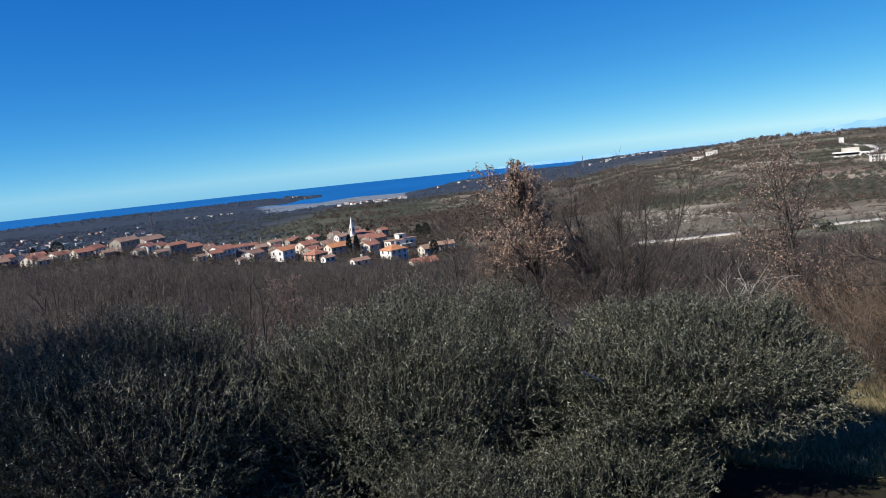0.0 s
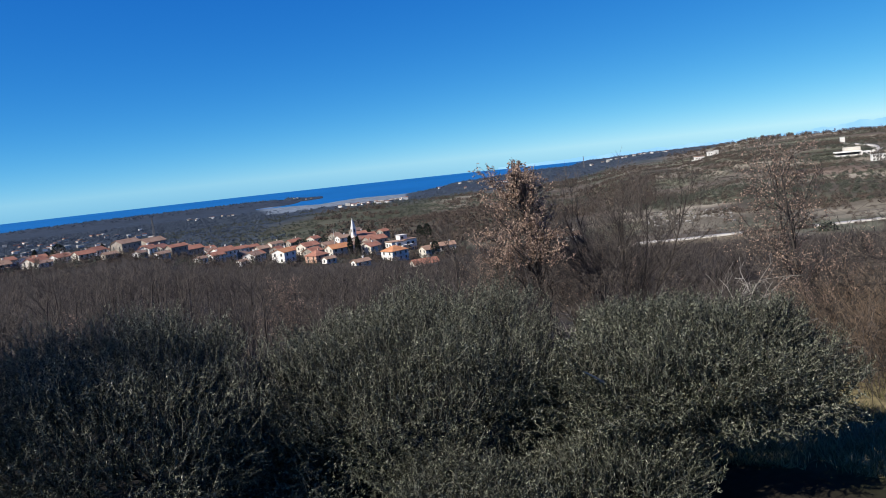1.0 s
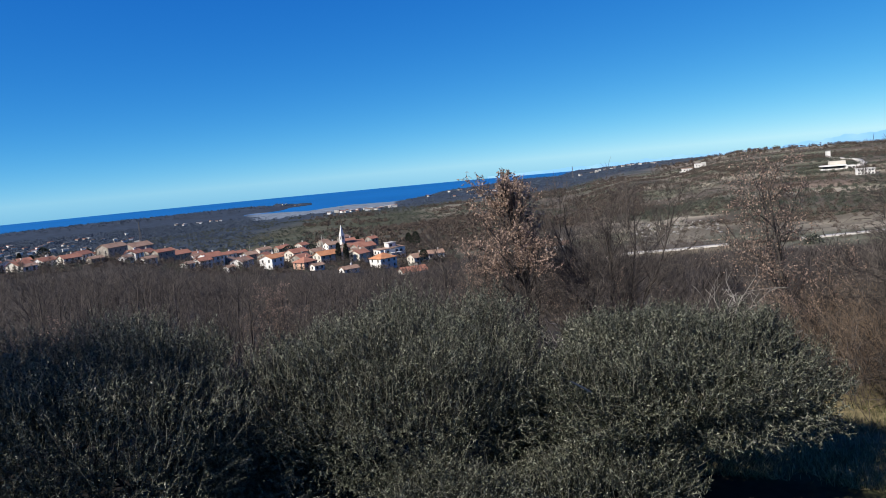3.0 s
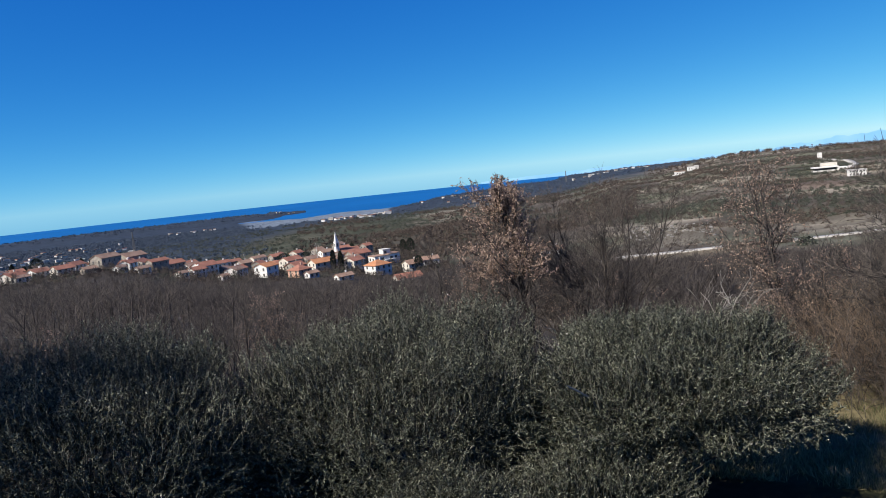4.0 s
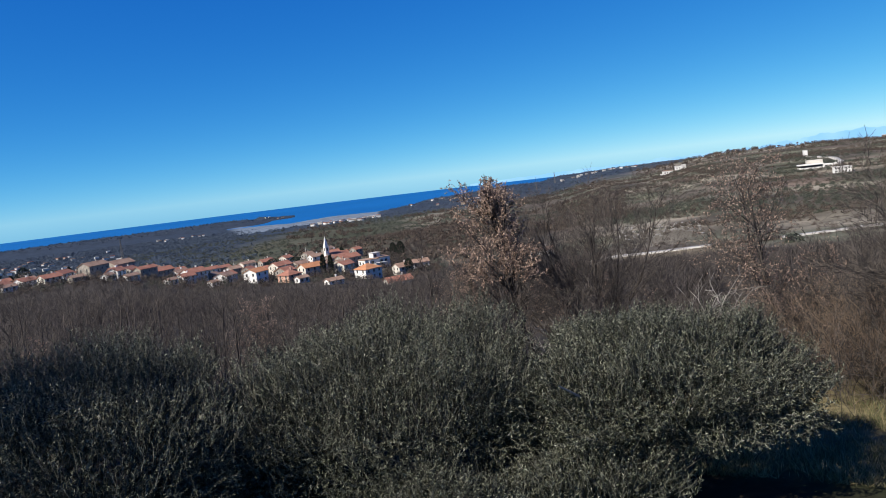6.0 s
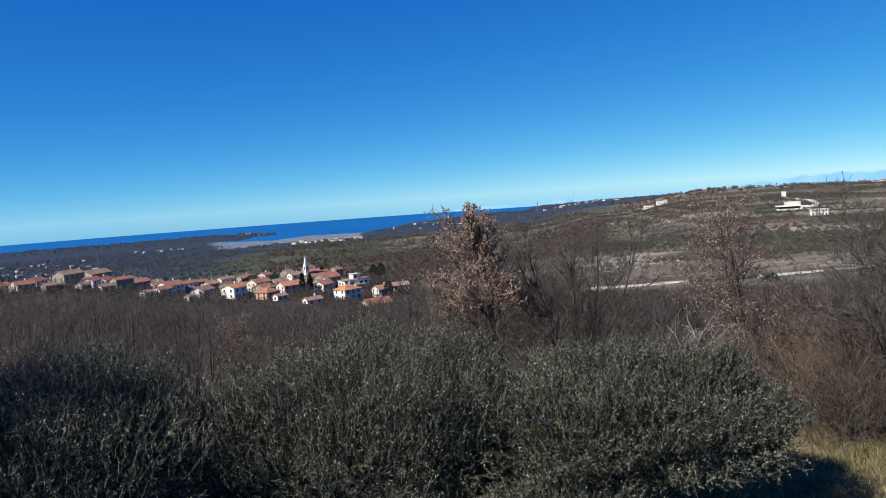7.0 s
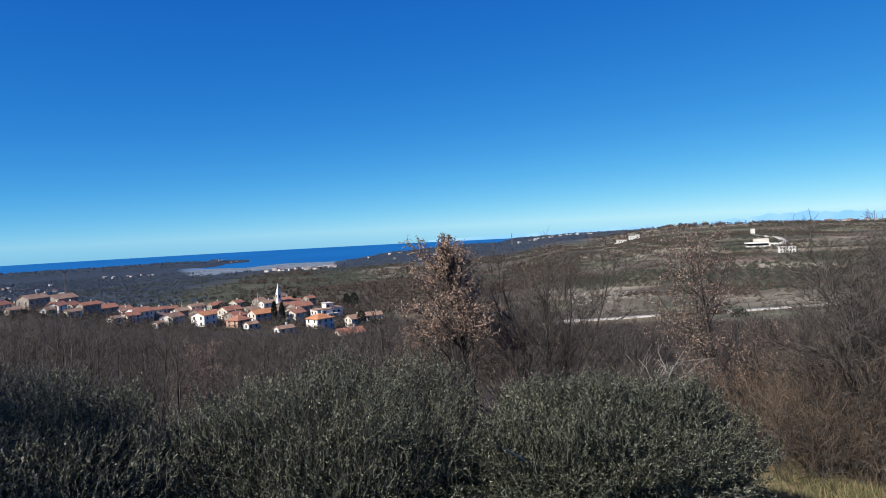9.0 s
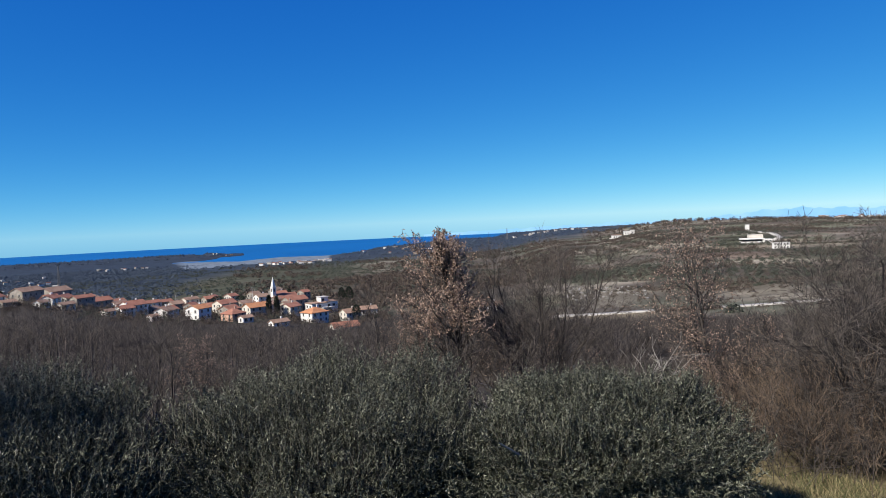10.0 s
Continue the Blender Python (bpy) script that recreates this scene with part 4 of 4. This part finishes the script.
gable_house(10.1, 390, 12, 7, 3.6, 15, PLASTER_WHITE, TILE_OLD, "low white house seen through the oak", storeys=1)

for az0, r0, w0, t0 in ((-25.2, 405, 7, 30), (-23.2, 398, 6, 55), (-21.7, 402, 8, 40), (-19.0, 400, 6, 45), (-29.5, 415, 8, 35), (-31.6, 420, 7, 50), (-16.0, 398, 5, 40), (-9.3, 372, 6, 35)):
    gable_house(az0, r0, w0, 4.5, 2.6, t0, PLASTER_WHITE if w0 != 7 else STONE, TILE_OLD, "low outbuilding with a weathered roof below the village", storeys=1, chimney=False)
town_rng = np.random.default_rng(70)
WALLS = ((STONE, "grey stone"), (STONE, "grey stone"), (STONE, "old stone"), (PLASTER_CREAM, "pale plaster"), (PLASTER_WHITE, "white"))
TILES = ((TILE_RED, "red"), (TILE_OLD, "weathered"), (TILE_OLD, "weathered"), (TILE_RED, "red"))
taken = [(-12.75, 400), (-4, 385), (-24, 470), (-20.6, 445), (-17.3, 455)]
for az0 in np.arange(-34.5, -5, 0.95):
    for row, r0 in enumerate((425, 465, 505, 550)):
        az1, r1 = az0 + town_rng.uniform(-0.5, 0.5), r0 + town_rng.uniform(-14, 14)
        if any(abs(az1 - a) < 1.3 and abs(r1 - q) < 22 for a, q in taken) or town_rng.random() < (0.3 if az0 < -14 else 0.45):
            continue
        taken.append((az1, r1))
        wm, wt = WALLS[int(town_rng.integers(5))]
        tm, tt = TILES[int(town_rng.integers(4))]
        gable_house(az1, r1, town_rng.uniform(6.5, 12), town_rng.uniform(6, 8.5), town_rng.uniform(3.6, 6.2) + (1.2 if row > 1 else 0), 44 + town_rng.normal() * 16, wm, tm, f"{wt} village house with {tt} roof tiles")


def flat_villa():
    """Modern white villa of stepped flat-roofed blocks."""
    villa = new("villa")
    villa.matrix_basis = Matrix.Translation(at(-3.4, 450)) @ pose(0, 0, 0, 0, 0, 30)
    for k, (x0, y0, x1, y1, z0, z1) in enumerate(((-9, -5, 1, 5, -3, 6.0), (1, -4, 9, 6, -3, 6.4), (-1, -1, 4, 5, 6.4, 9.2), (-3, -8, 4, -5, -3, 3.4))):
        bm = bmesh.new()
        box(bm, x0, y0, z0, x1, y1, z1)
        block = part("block", bm, PLASTER_WHITE, villa)
        bm = bmesh.new()
        box(bm, x0 - 0.4, y0 - 0.4, z1, x1 + 0.4, y1 + 0.4, z1 + 0.3)
        part("flat_roof", bm, TILE_OLD if k in (0, 1) else CONCRETE, villa)
    for x, y, z, t in ((-6.5, -5, 3.4, 0), (-3.8, -5, 3.6, 0), (3, -4, 3.6, 0), (6.2, -4, 3.6, 0), (-9, -2, 3.4, -90), (-9, 2, 3.4, -90), (-9, -2, 0.6, -90), (0.5, -1, 7, 0), (-1.5, -8, 1, 0), (2, -8, 1, 0)):
        add_window(villa, x, y, z, t, 1.6, 1.4)
    return tagged(villa, "modern white villa of stepped blocks", "house", "village houses")


flat_villa()


def church():
    """The church: a nave under tiles and a slender white steeple."""
    ch = new("church")
    ch.matrix_basis = Matrix.Translation(at(-7.1, 470)) @ pose(0, 0, 0, 0, 0, 40)
    bm = bmesh.new()
    box(bm, -1.25, -1.25, -3, 1.25, 1.25, 13)
    box(bm, -1.4, -1.4, 13, 1.4, 1.4, 13.3)
    tower = part("tower", bm, PLASTER_WHITE, ch)
    bm = bmesh.new()
    base = [bm.verts.new((x, y, 13.3)) for x, y in ((-1.15, -1.15), (1.15, -1.15), (1.15, 1.15), (-1.15, 1.15))]
    tip = bm.verts.new((0, 0, 20.0))
    for i in range(4):
        bm.faces.new((base[i], base[(i + 1) % 4], tip))
    bm.faces.new(base[::-1])
    part("spire", bm, PLASTER_WHITE, ch)
    bm = bmesh.new()
    box(bm, -0.06, -0.06, 19.8, 0.06, 0.06, 21.2)
    box(bm, -0.4, -0.05, 20.7, 0.4, 0.05, 20.82)
    part("cross", bm, METAL, ch)
    for t, x, y in ((0, 0, -1.25), (-90, -1.25, 0)):
        add_window(ch, x, y, 10.2, t, 0.9, 2.0)
    bm = bmesh.new()
    box(bm, 1.25, -4.5, -3, 16, 4.5, 6)
    part("nave", bm, STONE, ch)
    bm = bmesh.new()
    ring = [(-5, 5.9), (5, 5.9), (0, 8.6)]
    a = [bm.verts.new((2.2, y, z)) for y, z in ring]
    b = [bm.verts.new((16.4, y, z)) for y, z in ring]
    bm.faces.new(a[::-1])
    bm.faces.new(b)
    for i in range(3):
        bm.faces.new((a[i], a[(i + 1) % 3], b[(i + 1) % 3], b[i]))
    part("roof", bm, TILE_RED, ch)
    return tagged(ch, "village church with a slender white spire", "church")


church()


def cypress(az, r, h, w, label):
    rng = np.random.default_rng(int(h * 100) + int(abs(az) * 10))
    tree = new("cypress")
    tree.matrix_basis = Matrix.Translation(at(az, r))
    n = 900
    t = rng.random(n) ** 0.8
    rad = w / 2 * np.sin(np.clip(t * 0.92 + 0.08, 0, 1) * math.pi) ** 0.6 * rng.uniform(0.6, 1.1, n)
    a = rng.uniform(0, math.tau, n)
    base = np.stack([np.cos(a) * rad, np.sin(a) * rad, t * h + 0.3], 1)
    d = unit(np.stack([np.cos(a) * 0.5, np.sin(a) * 0.5, np.full(n, 0.9)], 1) + rng.normal(size=(n, 3)) * 0.2)
    v, f = leaves(base, d, across(d, rng), rng.uniform(0.5, 1.0, n) * h / 10, rng.uniform(0.3, 0.6, n))
    part_mesh("crown", mesh_of("crown", v, f, CYPRESS), tree)
    v, f = prisms(np.array([[0, 0, -1.0]]), np.array([[0, 0, h * 0.8]]), np.array([0.2]), np.array([0.05]), 6)
    part_mesh("trunk", mesh_of("trunk", v, f, BARK), tree)
    return tagged(tree, label, "cypress tree")


cypress(-7.5, 405, 11, 2.6, "dark slender cypress below the church")
cypress(-6.9, 410, 10, 2.8, "dark slender cypress below the church")
cypress(-29.9, 520, 11, 3.0, "dark cypress at the edge of the village")
for az0, r0, h0, w0 in ((-28.4, 520, 13, 9), (-29.2, 525, 9, 4), (-24.9, 560, 10, 4), (-25.6, 565, 10, 4), (-1.2, 520, 11, 6), (-1.8, 530, 10, 5), (-5.9, 520, 9, 4), (-0.7, 392, 8, 5), (-11.3, 500, 8, 12), (-9.6, 500, 7, 10)):
    cypress(az0, r0, h0, w0, "dark evergreen tree among the houses")



def utility_pole(az, r, h):
    pole = new("utility_pole")
    pole.matrix_basis = Matrix.Translation(at(az, r)) @ pose(0, 0, 0, 0, 0, 20)
    v, f = prisms(np.array([[0, 0, -1.0]]), np.array([[0, 0, h]]), np.array([0.17]), np.array([0.11]), 8)
    part_mesh("mast", mesh_of("mast", v, f, CONCRETE), pole)
    for z in (h - 0.5, h - 1.5):
        v, f = prisms(np.array([[-1.6, 0, z]]), np.array([[1.6, 0, z]]), np.array([0.08]), np.array([0.08]), 4)
        part_mesh("crossarm", mesh_of("crossarm", v, f, METAL), pole)
    return tagged(pole, "pale utility pole with crossarms between the houses", "pole", "utility poles")


utility_pole(-8.7, 445, 15)
utility_pole(-14.3, 560, 11)

# ---- hillside buildings and the track ----


def block_building(az, r, turn, blocks, label, name="building", windows=()):
    b = new(name)
    b.matrix_basis = Matrix.Translation(at(az, r)) @ pose(0, 0, 0, 0, 0, turn - az)
    for part_name, mat, q in blocks:
        bm = bmesh.new()
        box(bm, *q)
        part(part_name, bm, mat, b)
    for x, y, z, t, w, h in windows:
        add_window(b, x, y, z, t, w, h)
    return tagged(b, label, "building")


block_building(30.3, 800, 12, (
    ("wall", PLASTER_WHITE, (-15, -5, -4, 6, 6, 1.4)), ("window_band", GLASS_DARK, (-14, -4.6, 1.4, 5, 5.5, 3.6)), ("flat_roof", PLASTER_WHITE, (-15.5, -6, 3.6, 7, 6.5, 4.6)),
    ("wing", PLASTER_WHITE, (6, -6, -4, 15, 6, 3.4)), ("upper_wall", PLASTER_CREAM, (-6, 4, 3, 8, 12, 8.0)), ("terrace", CONCRETE, (-20, -9, -4, -15, 6, -0.5))),
    "long modern white building with a dark window band", windows=((8.5, -6, 0.8, 0, 1.6, 1.6), (12.5, -6, 0.8, 0, 1.6, 1.6)))
block_building(31.95, 740, 8, (("wall", PLASTER_WHITE, (-7.2, -4, -3, 7.2, 4, 5.4)), ("flat_roof", CONCRETE, (-7.6, -4.4, 5.4, 7.6, 4.4, 5.7))), "white two-storey house on the terraced hill", "house",
               tuple((x, -4, z, 0, 1.1, 1.4) for x in (-5.4, -2.7, 0, 2.7, 5.4) for z in (0.6, 3.4)))
block_building(29.72, 1010, 10, (("shaft", PLASTER_WHITE, (-2.4, -2.4, -2, 2.4, 2.4, 7.2)), ("cap", CONCRETE, (-2.7, -2.7, 7.2, 2.7, 2.7, 7.8))), "white square tower on the hilltop", "tower")
block_building(20.3, 1150, 10, (("wall", PLASTER_WHITE, (-8, -5, -3, 6, 5, 5)), ("terrace", PLASTER_WHITE, (-13, -9, -6, 0, -5, 1)), ("roof", TILE_OLD, (-8.5, -5.5, 5, 6.5, 5.5, 6))), "white house on the brow of the hill", "house",
               tuple((x, -5, 1.5, 0, 1.4, 1.6) for x in (-5, -1.5, 2.5)))
block_building(21.15, 1230, 10, (("wall", PLASTER_WHITE, (-7, -4, -3, 4, 4, 6)), ("wing", CONCRETE, (4, -4, -3, 10, 4, 8)), ("roof", CONCRETE, (-7.3, -4.3, 6, 4, 4.3, 6.4))), "pale flat-roofed house on the brow", "house",
               tuple((x, -4, 2, 0, 1.2, 1.6) for x in (-4.5, -1, 6.5)))

far_rng = np.random.default_rng(80)
for az_lo, az_hi, r_lo, r_hi, count in ((-8, -2.5, 1560, 1680, 26), (-32, -22, 1350, 2000, 40), (12, 18, 2300, 2700, 22), (0, 6, 1700, 2500, 14), (33.5, 41, 1750, 1850, 24), (-12, -10, 2900, 3000, 5), (-19.5, -16, 2150, 2250, 10)):
    for i in range(count):
        az, r = far_rng.uniform(az_lo, az_hi), far_rng.uniform(r_lo, r_hi)
        if at(az, r).z < SEA_Z + 1.5:
            continue
        s = 1.0
        w, d, h = far_rng.uniform(6, 11) * s, far_rng.uniform(6, 9), far_rng.uniform(2.5, 5)
        mat = (PLASTER_WHITE, PLASTER_CREAM, PLASTER_WHITE, STONE)[int(far_rng.integers(4))]
        block_building(az, r, far_rng.uniform(-20, 40), (("wall", mat, (-w / 2, -d / 2, -6, w / 2, d / 2, h)), ("roof", (TILE_RED, TILE_OLD, CONCRETE)[int(far_rng.integers(3))], (-w / 2 - 0.4, -d / 2 - 0.4, h, w / 2 + 0.4, d / 2 + 0.4, h + 1.0))), "pale house in a distant settlement", "house")


def strip(name, line, width, mat, label, category, lift=0.25):
    """A made track along points (azimuth, distance), laid on the ground."""
    pts = np.array([polar(a, r) for a, r in line])
    s = np.linspace(0, len(pts) - 1, 90)
    x, y = np.interp(s, np.arange(len(pts)), pts[:, 0]), np.interp(s, np.arange(len(pts)), pts[:, 1])
    dx, dy = np.gradient(x), np.gradient(y)
    q = np.hypot(dx, dy)
    nx, ny = -dy / q, dx / q
    rows = []
    for o, drop in ((-0.5, -0.6), (-0.5, 0), (0.5, 0), (0.5, -0.6)):
        rows.append(np.stack([x + nx * width * o, y + ny * width * o, ground_z(x, y) + lift + drop], 1))
    n = len(x)
    i, k = np.meshgrid(np.arange(n - 1), np.arange(3), indexing="ij")
    f = np.stack([k * n + i, k * n + i + 1, (k + 1) * n + i + 1, (k + 1) * n + i], -1).reshape(-1, 4)
    return tagged(new(name, mesh_of(name, np.concatenate(rows), f, mat)), label, category, kind="structure")


strip("road", ((13, 286), (17, 292), (20, 295), (22.5, 298), (26, 306), (28, 312), (31.5, 322), (36, 338)), 5, ROAD, "pale gravel track through the valley", "road", 0.5)
strip("road_hill", ((29.9, 1000), (30.6, 930), (31.6, 880), (31.9, 840), (31.5, 800)), 7, ROAD, "pale road down from the hilltop tower", "road", 0.5)


def lattice_mast(az, r, h):
    mast = new("lattice_mast")
    mast.matrix_basis = Matrix.Translation(at(az, r))
    b, t = h * 0.05, h * 0.012
    corner = [(-1, -1), (1, -1), (1, 1), (-1, 1)]
    for cx, cy in corner:
        v, f = prisms(np.array([[cx * b, cy * b, -1.0]]), np.array([[cx * t, cy * t, h]]), np.array([h * 0.012]), np.array([h * 0.01]), 4)
        part_mesh("leg", mesh_of("leg", v, f, METAL), mast)
    p0, p1 = [], []
    for i in range(8):
        z0, z1 = h * i / 8, h * (i + 1) / 8
        w0, w1 = b + (t - b) * i / 8, b + (t - b) * (i + 1) / 8
        for k in range(4):
            (ax, ay), (bx, by) = corner[k], corner[(k + 1) % 4]
            p0.append((ax * w0, ay * w0, z0))
            p1.append((bx * w1, by * w1, z1))
    v, f = prisms(np.array(p0), np.array(p1), np.full(32, h * 0.006), np.full(32, h * 0.006))
    part_mesh("bracing", mesh_of("bracing", v, f, METAL), mast)
    return tagged(mast, "steel lattice mast on the far land", "mast")


lattice_mast(11.7, 2400, 38)
lattice_mast(-22.0, 1500, 38)


def build_rubble():
    """Limestone blocks heaped on the lower terraces."""
    rng = np.random.default_rng(90)
    az, r, x, y = scatter(rng, 110, 16, 22.5, 395, 460)
    verts, faces = [], []
    cube = np.array([(-1, -1, -1), (1, -1, -1), (1, 1, -1), (-1, 1, -1), (-1, -1, 1), (1, -1, 1), (1, 1, 1), (-1, 1, 1)], dtype=float)
    quads = np.array([(0, 3, 2, 1), (4, 5, 6, 7), (0, 1, 5, 4), (1, 2, 6, 5), (2, 3, 7, 6), (3, 0, 4, 7)])
    z = ground_z(x, y)
    for i in range(len(x)):
        v = cube * rng.uniform(0.2, 0.6, 3) * [1.4, 1, 0.8] + rng.normal(size=(8, 3)) * 0.1
        verts.append(v + [x[i], y[i], z[i] + 0.3])
        faces.append(quads + 8 * i)
    return tagged(new("rubble", mesh_of("rubble", np.concatenate(verts), np.concatenate(faces), ROCK)), "scattered pale limestone blocks on the lower terraces", "stones", kind="stuff")


build_rubble()
